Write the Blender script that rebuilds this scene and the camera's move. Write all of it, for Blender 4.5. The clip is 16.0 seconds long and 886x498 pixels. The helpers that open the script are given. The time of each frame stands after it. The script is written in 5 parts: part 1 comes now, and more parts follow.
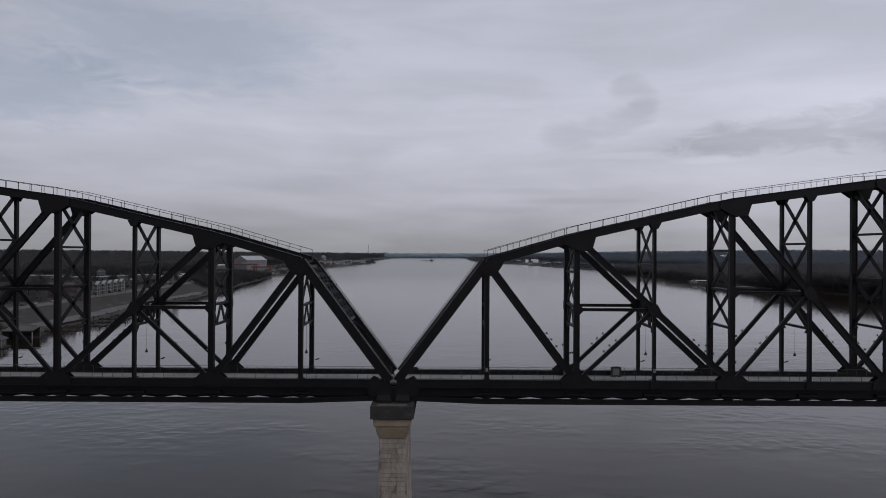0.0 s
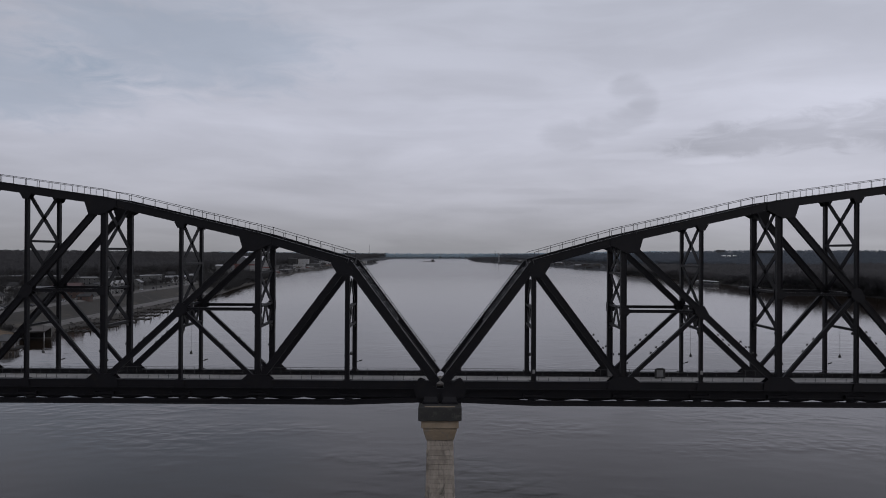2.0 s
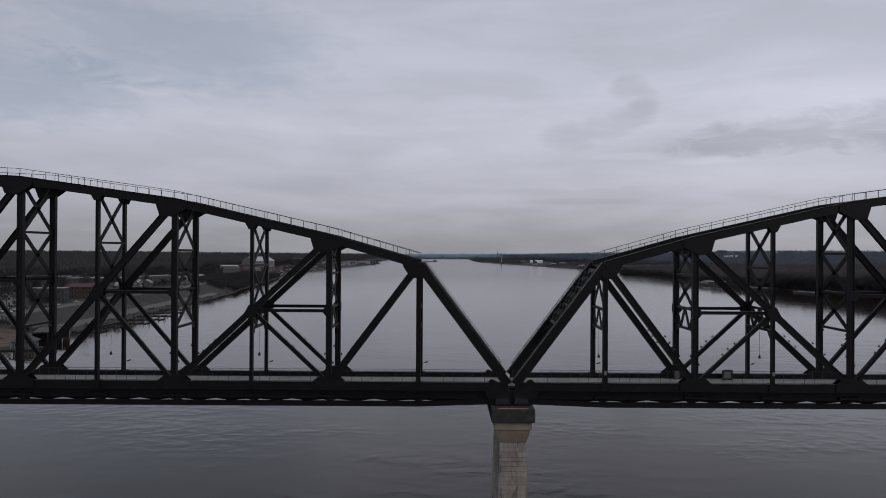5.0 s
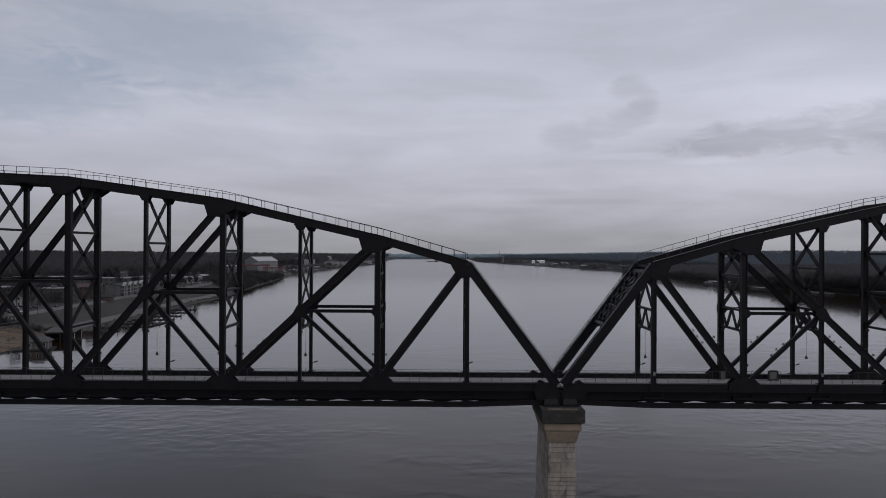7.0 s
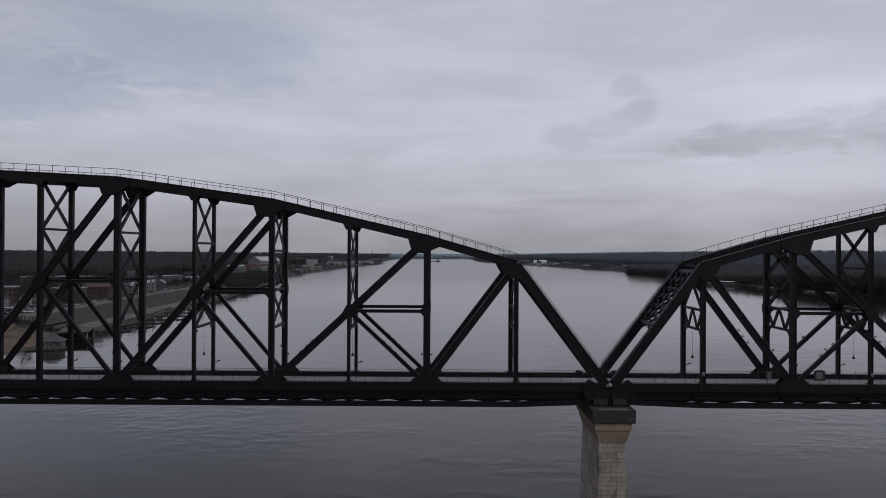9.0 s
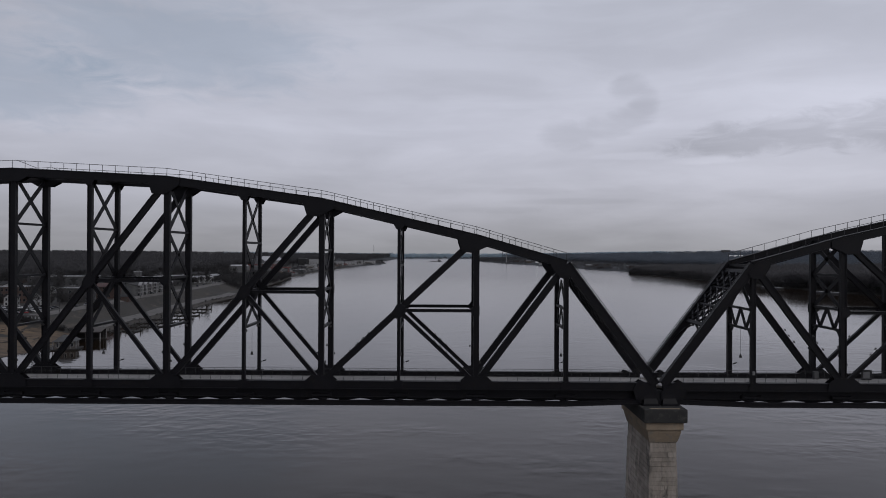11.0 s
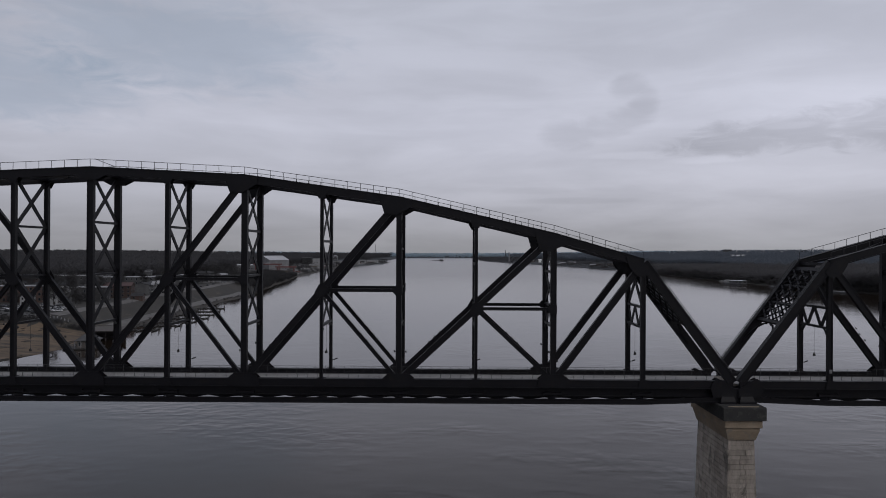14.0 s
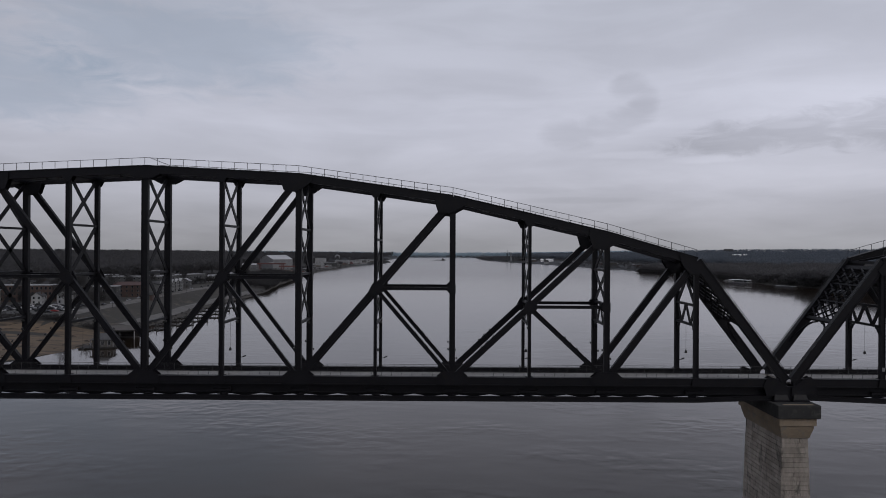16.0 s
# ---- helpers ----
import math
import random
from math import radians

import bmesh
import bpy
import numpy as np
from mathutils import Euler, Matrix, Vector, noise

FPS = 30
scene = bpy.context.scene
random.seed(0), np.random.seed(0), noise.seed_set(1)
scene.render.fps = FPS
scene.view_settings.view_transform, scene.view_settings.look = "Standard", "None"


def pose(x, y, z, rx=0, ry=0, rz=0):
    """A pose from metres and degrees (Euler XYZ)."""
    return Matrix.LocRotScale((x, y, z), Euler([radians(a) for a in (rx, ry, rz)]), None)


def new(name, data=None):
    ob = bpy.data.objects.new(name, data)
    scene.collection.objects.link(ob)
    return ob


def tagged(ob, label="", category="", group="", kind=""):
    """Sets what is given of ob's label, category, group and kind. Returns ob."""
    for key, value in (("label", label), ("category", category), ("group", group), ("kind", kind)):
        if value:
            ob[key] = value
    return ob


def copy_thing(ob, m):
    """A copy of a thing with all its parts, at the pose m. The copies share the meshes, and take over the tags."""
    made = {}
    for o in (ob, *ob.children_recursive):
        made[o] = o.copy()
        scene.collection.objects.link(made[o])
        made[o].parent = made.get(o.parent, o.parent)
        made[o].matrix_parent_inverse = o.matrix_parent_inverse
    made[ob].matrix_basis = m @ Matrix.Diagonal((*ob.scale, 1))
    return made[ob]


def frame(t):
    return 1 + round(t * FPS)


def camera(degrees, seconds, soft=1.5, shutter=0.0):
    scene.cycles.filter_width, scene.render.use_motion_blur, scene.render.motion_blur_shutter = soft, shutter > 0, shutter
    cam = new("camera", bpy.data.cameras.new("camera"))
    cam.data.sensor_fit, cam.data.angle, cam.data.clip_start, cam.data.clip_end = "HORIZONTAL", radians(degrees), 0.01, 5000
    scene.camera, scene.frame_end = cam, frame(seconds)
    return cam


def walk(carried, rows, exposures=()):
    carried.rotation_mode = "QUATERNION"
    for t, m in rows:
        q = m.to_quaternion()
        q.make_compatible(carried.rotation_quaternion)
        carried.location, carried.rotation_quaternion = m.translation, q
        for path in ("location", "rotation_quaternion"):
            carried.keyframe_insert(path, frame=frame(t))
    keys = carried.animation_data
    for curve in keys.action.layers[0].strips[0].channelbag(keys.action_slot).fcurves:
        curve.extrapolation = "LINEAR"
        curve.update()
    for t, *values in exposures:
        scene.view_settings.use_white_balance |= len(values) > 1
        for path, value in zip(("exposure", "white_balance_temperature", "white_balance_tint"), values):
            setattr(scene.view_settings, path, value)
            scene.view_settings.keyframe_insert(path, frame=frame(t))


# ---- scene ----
cam = camera(63.98, 16.0, soft=0.95)
# seconds, x, y, z, pitch; the camera slides along the bridge without turning
YAW, ROLL = 0.25, -0.10
PATH = [
    (0.0, 6.779, -91.881, 35.903, 0.137),
    (0.5, 5.278, -91.883, 35.947, 0.144),
    (1.0, 3.771, -91.881, 35.987, 0.151),
    (1.5, 2.258, -91.876, 36.025, 0.157),
    (2.0, 0.739, -91.869, 36.060, 0.162),
    (2.5, -0.786, -91.860, 36.092, 0.167),
    (3.0, -2.317, -91.849, 36.121, 0.172),
    (3.5, -3.853, -91.837, 36.147, 0.175),
    (4.0, -5.393, -91.824, 36.170, 0.179),
    (6.5, -13.171, -91.761, 36.244, 0.186),
    (7.0, -14.741, -91.752, 36.251, 0.185),
    (7.5, -16.317, -91.744, 36.254, 0.184),
    (8.0, -17.900, -91.739, 36.255, 0.183),
    (8.5, -19.487, -91.736, 36.254, 0.180),
    (9.0, -21.082, -91.736, 36.249, 0.178),
    (11.5, -29.174, -91.797, 36.187, 0.155),
    (12.0, -30.822, -91.824, 36.166, 0.149),
    (12.5, -32.480, -91.857, 36.143, 0.142),
    (13.0, -34.151, -91.896, 36.117, 0.135),
    (13.5, -35.836, -91.941, 36.089, 0.127),
    (14.0, -37.535, -91.994, 36.058, 0.118),
    (14.5, -39.249, -92.054, 36.025, 0.109),
    (15.0, -40.980, -92.121, 35.989, 0.099),
    (15.5, -42.729, -92.197, 35.951, 0.089),
    (16.0, -44.497, -92.281, 35.910, 0.078),
]
walk(cam, [(t, pose(x, y, z, 90 + pitch, ROLL, YAW)) for t, x, y, z, pitch in PATH])

# ---- sky and sun ----
SUN_UP, SUN_TURN = 36.0, 140.0


class Nodes:
    """Short hand for building a node tree."""

    def __init__(self, tree):
        self.tree = tree
        tree.nodes.clear()

    def add(self, kind, inputs=None, **props):
        node = self.tree.nodes.new(kind)
        for key, value in props.items():
            setattr(node, key, value)
        for key, value in (inputs or {}).items():
            self.plug(value, node.inputs[key])
        return node

    def plug(self, value, socket):
        if isinstance(value, bpy.types.NodeSocket):
            self.tree.links.new(value, socket)
        elif isinstance(value, bpy.types.Node):
            self.tree.links.new(value.outputs[0], socket)
        else:
            socket.default_value = value

    def math(self, op, a, b=0.0, c=0.0, clamp=False):
        return self.add("ShaderNodeMath", {0: a, 1: b, 2: c}, operation=op, use_clamp=clamp).outputs[0]

    def vmath(self, op, a, b=(0, 0, 0)):
        return self.add("ShaderNodeVectorMath", {0: a, 1: b}, operation=op)

    def mix(self, fac, a, b):
        node = self.add("ShaderNodeMix", data_type="RGBA")
        for value, socket in ((fac, node.inputs[0]), (a, node.inputs[6]), (b, node.inputs[7])):
            self.plug(value, socket)
        return node.outputs[2]

    def noise(self, vector, scale, detail=4.0, rough=0.55, warp=0.0):
        return self.add("ShaderNodeTexNoise", {"Vector": vector, "Scale": scale, "Detail": detail, "Roughness": rough, "Distortion": warp}).outputs[0]

    def ramp(self, fac, *stops):
        node = self.add("ShaderNodeValToRGB", {0: fac})
        ramp = node.color_ramp
        while len(ramp.elements) < len(stops):
            ramp.elements.new(0.5)
        for el, (at, col) in zip(ramp.elements, stops):
            el.position, el.color = at, (*(col if isinstance(col, tuple) else (col,) * 3), 1)
        return node.outputs[0]

    def span(self, x, a, b, c=0.0, d=1.0):
        return self.add("ShaderNodeMapRange", {0: x, 1: a, 2: b, 3: c, 4: d}, interpolation_type="SMOOTHSTEP").outputs[0]


def sky_world():
    world = bpy.data.worlds.new("overcast_sky")
    scene.world = world
    world.use_nodes = True
    n = Nodes(world.node_tree)
    way = n.add("ShaderNodeTexCoord").outputs["Generated"]
    xyz = n.add("ShaderNodeSeparateXYZ", {0: way})
    up = xyz.outputs[2]
    clear = n.add("ShaderNodeTexSky", sky_type="NISHITA", sun_disc=False, sun_elevation=radians(SUN_UP), sun_rotation=radians(SUN_TURN))
    clear = n.vmath("SCALE", clear.outputs[0])
    clear.inputs[3].default_value = 0.05
    # the cloud deck, seen flatter towards the horizon
    lift = n.math("ADD", n.math("MAXIMUM", up, 0.0), 0.16)
    flat = n.add("ShaderNodeCombineXYZ", {0: n.math("DIVIDE", xyz.outputs[0], lift), 1: n.math("DIVIDE", xyz.outputs[1], lift), 2: 0.0})
    broad = n.noise(flat.outputs[0], 0.9, 5.0, 0.5, 0.3)
    streak = n.add("ShaderNodeVectorMath", {0: way, 1: (3.0, 3.0, 17.0)}, operation="MULTIPLY").outputs[0]
    fine = n.noise(streak, 1.3, 6.0, 0.55, 0.5)
    tone = n.ramp(n.math("DIVIDE", up, 0.7), (0.0, (0.30, 0.302, 0.328)), (0.05, (0.36, 0.361, 0.405)), (0.11, (0.452, 0.455, 0.52)), (0.24, (0.540, 0.550, 0.638)), (0.47, (0.472, 0.490, 0.570)), (0.515, (0.36, 0.371, 0.43)), (0.57, (0.235, 0.243, 0.28)), (0.72, (0.25, 0.26, 0.30)), (1.0, (0.40, 0.42, 0.50)))
    shade = n.math("ADD", n.span(broad, 0.3, 0.7, 0.90, 1.06), n.span(fine, 0.35, 0.65, -0.05, 0.035))

    ragged = n.noise(n.add("ShaderNodeVectorMath", {0: way, 1: (9.0, 9.0, 30.0)}, operation="MULTIPLY").outputs[0], 1.6, 5.0, 0.6, 0.8)

    def blob(x, z, sx, sz, warp=0.0):
        """A soft patch in the sky about the way (x, 1, z)."""
        size = math.sqrt(x * x + 1 + z * z)
        dx = n.math("DIVIDE", n.math("SUBTRACT", xyz.outputs[0], x / size), sx)
        dz = n.math("DIVIDE", n.math("SUBTRACT", up, z / size), sz)
        far = n.math("ADD", n.math("MULTIPLY", dx, dx), n.math("MULTIPLY", dz, dz))
        far = n.math("ADD", far, n.math("MULTIPLY", n.math("SUBTRACT", ragged, 0.5), warp))
        return n.math("MULTIPLY", n.span(far, 1.0, 0.0), n.math("GREATER_THAN", xyz.outputs[1], 0.0))

    def gather(shapes, warp):
        """The densest of several soft patches, sizes and places in pixels of the camera's view."""
        made = [blob((px - 784) / 1254.6, (444 - py) / 1254.6, wide / 1254.6, high / 1254.6, warp) for px, py, wide, high in shapes]
        most = made[0]
        for one in made[1:]:
            most = n.math("MAXIMUM", most, one)
        return most

    wisp = gather(((1108, 155, 40, 26), (1132, 184, 30, 36), (1108, 212, 50, 24), (1060, 228, 70, 24), (1000, 240, 62, 30)), 1.3)
    bank = gather(((1290, 250, 150, 28), (1410, 234, 170, 36), (1550, 218, 150, 46)), 2.6)
    streaks = gather(((930, 338, 90, 8), (1010, 356, 130, 7), (880, 372, 120, 8)), 1.5)
    light = gather(((1130, 275, 105, 8), (1245, 283, 70, 8), (1390, 222, 45, 7)), 1.2)
    dark = n.math("ADD", n.math("MULTIPLY", wisp, 0.13), n.math("MULTIPLY", bank, 0.2))
    dark = n.math("ADD", dark, n.math("SUBTRACT", n.math("MULTIPLY", streaks, 0.06), n.math("MULTIPLY", light, 0.08)))
    cloud = n.vmath("SCALE", tone)
    n.plug(n.math("SUBTRACT", shade, dark), cloud.inputs[3])
    gap = n.math("ADD", blob(-0.36, 0.29, 0.22, 0.075, 1.6), blob(-0.62, 0.24, 0.16, 0.06, 1.6))
    blue = n.mix(n.math("MULTIPLY", gap, 0.56, clamp=True), cloud.outputs[0], (0.33, 0.39, 0.49, 1))
    # the cloud is thinner, so brighter, to one side
    thin = n.vmath("SCALE", blue)
    n.plug(n.span(xyz.outputs[0], -0.8, 0.8, 0.94, 1.19), thin.inputs[3])
    both = n.mix(0.94, clear.outputs[0], thin.outputs[0])
    back = n.add("ShaderNodeBackground", {0: both, 1: 1.0})
    n.add("ShaderNodeOutputWorld", {0: back})


sky_world()
sun = new("sun", bpy.data.lights.new("sun", "SUN"))
sun.data.energy, sun.data.angle, sun.data.color = 0.55, radians(25), (1.0, 0.95, 0.88)
sun.matrix_world = pose(0, 0, 200, 90 - SUN_UP, 0, 180 - SUN_TURN)
scene.view_settings.exposure = 0.0

# ---- materials ----
def surface(name, dark, light, rough=0.7, coarse=0.3, fine=4.0, bump=0.15, metal=0.0, per_piece=0.0, spec=0.5, stain=None, stretch=(1, 1, 1), stain_from=0.52, far=None, thin=False):
    """A weathered surface: two tones mixed at two scales, with fine relief, and stains of a third tone where given."""
    m = bpy.data.materials.new(name)
    m.use_nodes = True
    n = Nodes(m.node_tree)
    place = n.vmath("MULTIPLY", n.add("ShaderNodeNewGeometry").outputs["Position"], stretch).outputs[0]
    big = n.noise(place, coarse, 5.0)
    small = n.noise(place, fine, 6.0, 0.65)
    mixed = n.math("ADD", n.math("MULTIPLY", big, 0.6), n.math("MULTIPLY", small, 0.4))
    col = n.mix(n.span(mixed, 0.32, 0.68), (*dark, 1), (*light, 1))
    if stain:
        col = n.mix(n.span(n.noise(place, coarse * 2.3, 6.0, 0.7, 0.6), stain_from, stain_from + 0.16, 0.0, 0.85), col, (*stain, 1))
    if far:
        # distance haze mixed into the ground's colour, to go with the far woods
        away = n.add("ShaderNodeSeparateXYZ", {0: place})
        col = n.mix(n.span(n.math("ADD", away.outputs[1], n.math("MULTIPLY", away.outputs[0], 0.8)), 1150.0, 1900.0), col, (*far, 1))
    if per_piece:
        own = n.add("ShaderNodeObjectInfo").outputs["Random"]
        isle = n.add("ShaderNodeNewGeometry").outputs["Random Per Island"]
        fac = n.span(n.math("FRACT", n.math("ADD", own, isle)), 0.0, 1.0, 1 - per_piece, 1 + per_piece)
        scaled = n.vmath("SCALE", col)
        n.plug(fac, scaled.inputs[3])
        col = scaled.outputs[0]
    relief = n.add("ShaderNodeBump", {"Strength": bump, "Distance": 0.05, "Height": small}).outputs[0]
    shiny = n.span(small, 0.3, 0.7, max(rough - 0.1, 0.03), min(rough + 0.1, 1.0))
    bsdf = n.add("ShaderNodeBsdfPrincipled", {"Base Color": col, "Roughness": shiny, "Metallic": metal, "Specular IOR Level": spec, "Normal": relief})
    if thin:
        # fine twigs let half of the light past
        past = n.add("ShaderNodeBsdfTranslucent", {"Color": col})
        bsdf = n.add("ShaderNodeMixShader", {0: 0.5, 1: bsdf.outputs[0], 2: past.outputs[0]})
    n.add("ShaderNodeOutputMaterial", {0: bsdf})
    return m


def water_surface():
    m = bpy.data.materials.new("river_water")
    m.use_nodes = True
    n = Nodes(m.node_tree)
    place = n.add("ShaderNodeNewGeometry").outputs["Position"]
    swell = n.noise(n.vmath("MULTIPLY", place, (0.07, 0.10, 0.05)).outputs[0], 1.0, 1.5, 0.45, 0.3)
    chop = n.noise(n.vmath("MULTIPLY", place, (0.24, 0.30, 0.3)).outputs[0], 1.0, 1.2, 0.4, 0.25)
    calm = n.span(n.noise(n.vmath("MULTIPLY", place, (0.016, 0.03, 0.01)).outputs[0], 1.0, 3.0), 0.42, 0.62, 0.12, 1.0)
    height = n.math("ADD", n.math("MULTIPLY", swell, 0.5), n.math("MULTIPLY", n.math("MULTIPLY", chop, calm), 1.0))
    # still water in the lee of the town's docks
    xyz = n.add("ShaderNodeSeparateXYZ", {0: place})
    lee = n.math("ADD", xyz.outputs[0], n.math("MULTIPLY", n.math("MINIMUM", xyz.outputs[1], 985.0), 0.105))
    still = n.math("MULTIPLY", n.span(lee, -186.0, -140.0, 0.12, 1.0), n.math("MAXIMUM", n.span(n.math("ADD", xyz.outputs[0], n.math("MULTIPLY", xyz.outputs[1], 0.11)), 270.0, 420.0, 1.0, 0.2), n.span(xyz.outputs[1], 1150.0, 1500.0)))
    relief = n.add("ShaderNodeBump", {"Strength": n.math("MULTIPLY", n.math("MULTIPLY", still, n.span(xyz.outputs[1], 87.0, 440.0, 0.27, 0.08)), 1.0), "Distance": 0.5, "Height": height}).outputs[0]
    tint = n.mix(n.noise(place, 0.01, 3.0), (0.014, 0.009, 0.0055, 1), (0.019, 0.0125, 0.008, 1))
    bsdf = n.add("ShaderNodeBsdfPrincipled", {"Base Color": tint, "Roughness": n.math("ADD", n.span(still, 0.1, 1.0, 0.055, 0.09), n.span(xyz.outputs[1], 600.0, 1300.0, 0.0, 0.07)), "IOR": 1.24, "Normal": relief})
    n.add("ShaderNodeOutputMaterial", {0: bsdf})
    return m


STEEL = surface("black_bridge_paint", (0.0044, 0.0043, 0.0062), (0.0074, 0.0071, 0.0096), 0.5, 0.5, 6.0, 0.25, spec=0.21, stain=(0.0105, 0.0088, 0.0086))
RAIL = surface("galvanised_rail", (0.035, 0.035, 0.038), (0.06, 0.06, 0.063), 0.5, 0.6, 8.0, 0.1)
DARK_RAIL = surface("dark_rail_paint", (0.02, 0.02, 0.022), (0.04, 0.04, 0.042), 0.5, 0.6, 8.0, 0.1)
DECK = surface("deck_concrete", (0.25, 0.243, 0.237), (0.37, 0.361, 0.352), 0.85, 0.2, 3.0, 0.15)
STONE = surface("limestone_block", (0.22, 0.192, 0.165), (0.42, 0.372, 0.325), 0.9, 0.35, 3.0, 0.5, per_piece=0.13, stain=(0.075, 0.07, 0.062), stretch=(1, 1, 0.35), stain_from=0.51)
MORTAR = surface("pier_core", (0.13, 0.116, 0.1), (0.2, 0.18, 0.155), 0.95, 0.4, 4.0, 0.4)
CAP = surface("stained_cap_concrete", (0.018, 0.018, 0.019), (0.038, 0.037, 0.035), 0.9, 0.4, 4.0, 0.4, stain=(0.06, 0.058, 0.052))
CORBEL = surface("corbel_concrete", (0.19, 0.148, 0.105), (0.29, 0.23, 0.165), 0.9, 0.35, 3.0, 0.3, stain=(0.20, 0.18, 0.155))
WATER = water_surface()
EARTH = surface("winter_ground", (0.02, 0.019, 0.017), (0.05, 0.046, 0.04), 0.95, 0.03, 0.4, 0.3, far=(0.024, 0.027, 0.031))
BANK = surface("muddy_bank", (0.028, 0.025, 0.022), (0.06, 0.052, 0.043), 0.95, 0.05, 0.6, 0.3)
BARK = surface("bare_tree_bark", (0.06, 0.059, 0.06), (0.088, 0.085, 0.085), 0.95, 0.03, 0.5, 0.2, per_piece=0.1, spec=0.1, thin=True)

# far woods: bluish distance haze is put into the bark's colour
HAZE_BLUE_BARK = surface("haze_blue_bark", (0.135, 0.155, 0.182), (0.18, 0.2, 0.228), 0.95, 0.01, 0.2, 0.2, per_piece=0.08, spec=0.1, thin=True)
# pale blue of the farthest trees is distance haze painted as base colour
HAZE_PALE_BARK = surface("haze_pale_bark", (0.40, 0.49, 0.55), (0.46, 0.55, 0.61), 0.95, 0.004, 0.05, 0.1, per_piece=0.1, spec=0.1, thin=True)
# lighter copy of the bare-tree bark; distance haze is put into its tone
HAZE_LIFTED_BARK = surface("haze_lifted_bark", (0.088, 0.086, 0.089), (0.12, 0.117, 0.12), 0.95, 0.008, 0.2, 0.2, per_piece=0.06, spec=0.1, thin=True)
# lighter copy of the same bark; that bank's light is put into its tone
LIT_BARK = surface("lit_bark", (0.118, 0.115, 0.117), (0.158, 0.154, 0.156), 0.95, 0.008, 0.2, 0.2, per_piece=0.06, spec=0.1, thin=True)
DOCK = surface("wet_dock_timber", (0.014, 0.013, 0.013), (0.032, 0.029, 0.027), 0.85, 0.4, 4.0, 0.3, per_piece=0.25)
THICKET = surface("shore_thicket", (0.07, 0.067, 0.066), (0.1, 0.096, 0.094), 0.95, 0.03, 0.5, 0.2, per_piece=0.1, spec=0.1, thin=True)
RED_STEEL = surface("dull_red_steel", (0.095, 0.04, 0.038), (0.14, 0.06, 0.056), 0.7, 0.2, 2.0, 0.1)
PALE_WALL = surface("pale_sheet_wall", (0.13, 0.13, 0.135), (0.2, 0.2, 0.205), 0.7, 0.2, 2.0, 0.1)
BRIGHT_ROOF = surface("bright_sheet_roof", (0.36, 0.36, 0.37), (0.48, 0.48, 0.49), 0.55, 0.1, 1.0, 0.1)
SHED = surface("weathered_shed_siding", (0.062, 0.056, 0.052), (0.1, 0.09, 0.083), 0.85, 0.1, 1.5, 0.1)
SAND = surface("river_sand", (0.052, 0.037, 0.025), (0.165, 0.116, 0.072), 0.95, 0.11, 0.9, 0.3, stain=(0.022, 0.018, 0.014), stretch=(0.16, 0.75, 1), stain_from=0.48)
TURF = surface("winter_turf", (0.022, 0.02, 0.018), (0.052, 0.046, 0.038), 0.95, 0.06, 1.2, 0.4, stain=(0.082, 0.07, 0.053), stretch=(0.5, 0.3, 1), stain_from=0.52)
ASPHALT = surface("worn_asphalt", (0.04, 0.04, 0.04), (0.07, 0.069, 0.067), 0.9, 0.08, 2.0, 0.2)
PAVING = surface("pale_riverside_path", (0.085, 0.08, 0.074), (0.15, 0.142, 0.135), 0.9, 0.1, 2.0, 0.2, stain=(0.045, 0.042, 0.038), stain_from=0.55)
WHITE = surface("white_painted_boards", (0.2, 0.2, 0.205), (0.34, 0.34, 0.34), 0.7, 0.3, 3.0, 0.1, per_piece=0.1)
GREY = surface("grey_siding", (0.055, 0.056, 0.059), (0.1, 0.1, 0.102), 0.8, 0.3, 3.0, 0.1, per_piece=0.2)
BRICK = surface("red_brick_wall", (0.045, 0.03, 0.027), (0.08, 0.052, 0.045), 0.9, 0.3, 5.0, 0.3, per_piece=0.2)
TAN = surface("tan_siding", (0.085, 0.073, 0.06), (0.14, 0.12, 0.1), 0.85, 0.3, 3.0, 0.1, per_piece=0.2)
ROOF = surface("dark_shingle_roof", (0.022, 0.022, 0.024), (0.045, 0.044, 0.045), 0.9, 0.3, 3.0, 0.3, per_piece=0.25)
PALE_ROOF = surface("pale_sheet_roof", (0.18, 0.18, 0.187), (0.3, 0.3, 0.307), 0.6, 0.2, 2.0, 0.1, per_piece=0.12)
RED_ROOF = surface("red_sheet_roof", (0.06, 0.035, 0.033), (0.09, 0.048, 0.044), 0.7, 0.2, 2.0, 0.1)
PANE = surface("dark_window_glass", (0.012, 0.014, 0.017), (0.025, 0.028, 0.032), 0.12, 0.5, 1.0, 0.0)
TIMBER = surface("weathered_dock_timber", (0.03, 0.027, 0.025), (0.065, 0.058, 0.052), 0.9, 0.4, 4.0, 0.3, per_piece=0.2)
DARK_METAL = surface("dark_painted_metal", (0.012, 0.012, 0.013), (0.025, 0.025, 0.026), 0.5, 1.0, 8.0, 0.1)
LENS = surface("lamp_lens", (0.03, 0.03, 0.033), (0.05, 0.05, 0.055), 0.15, 1.0, 8.0, 0.0)
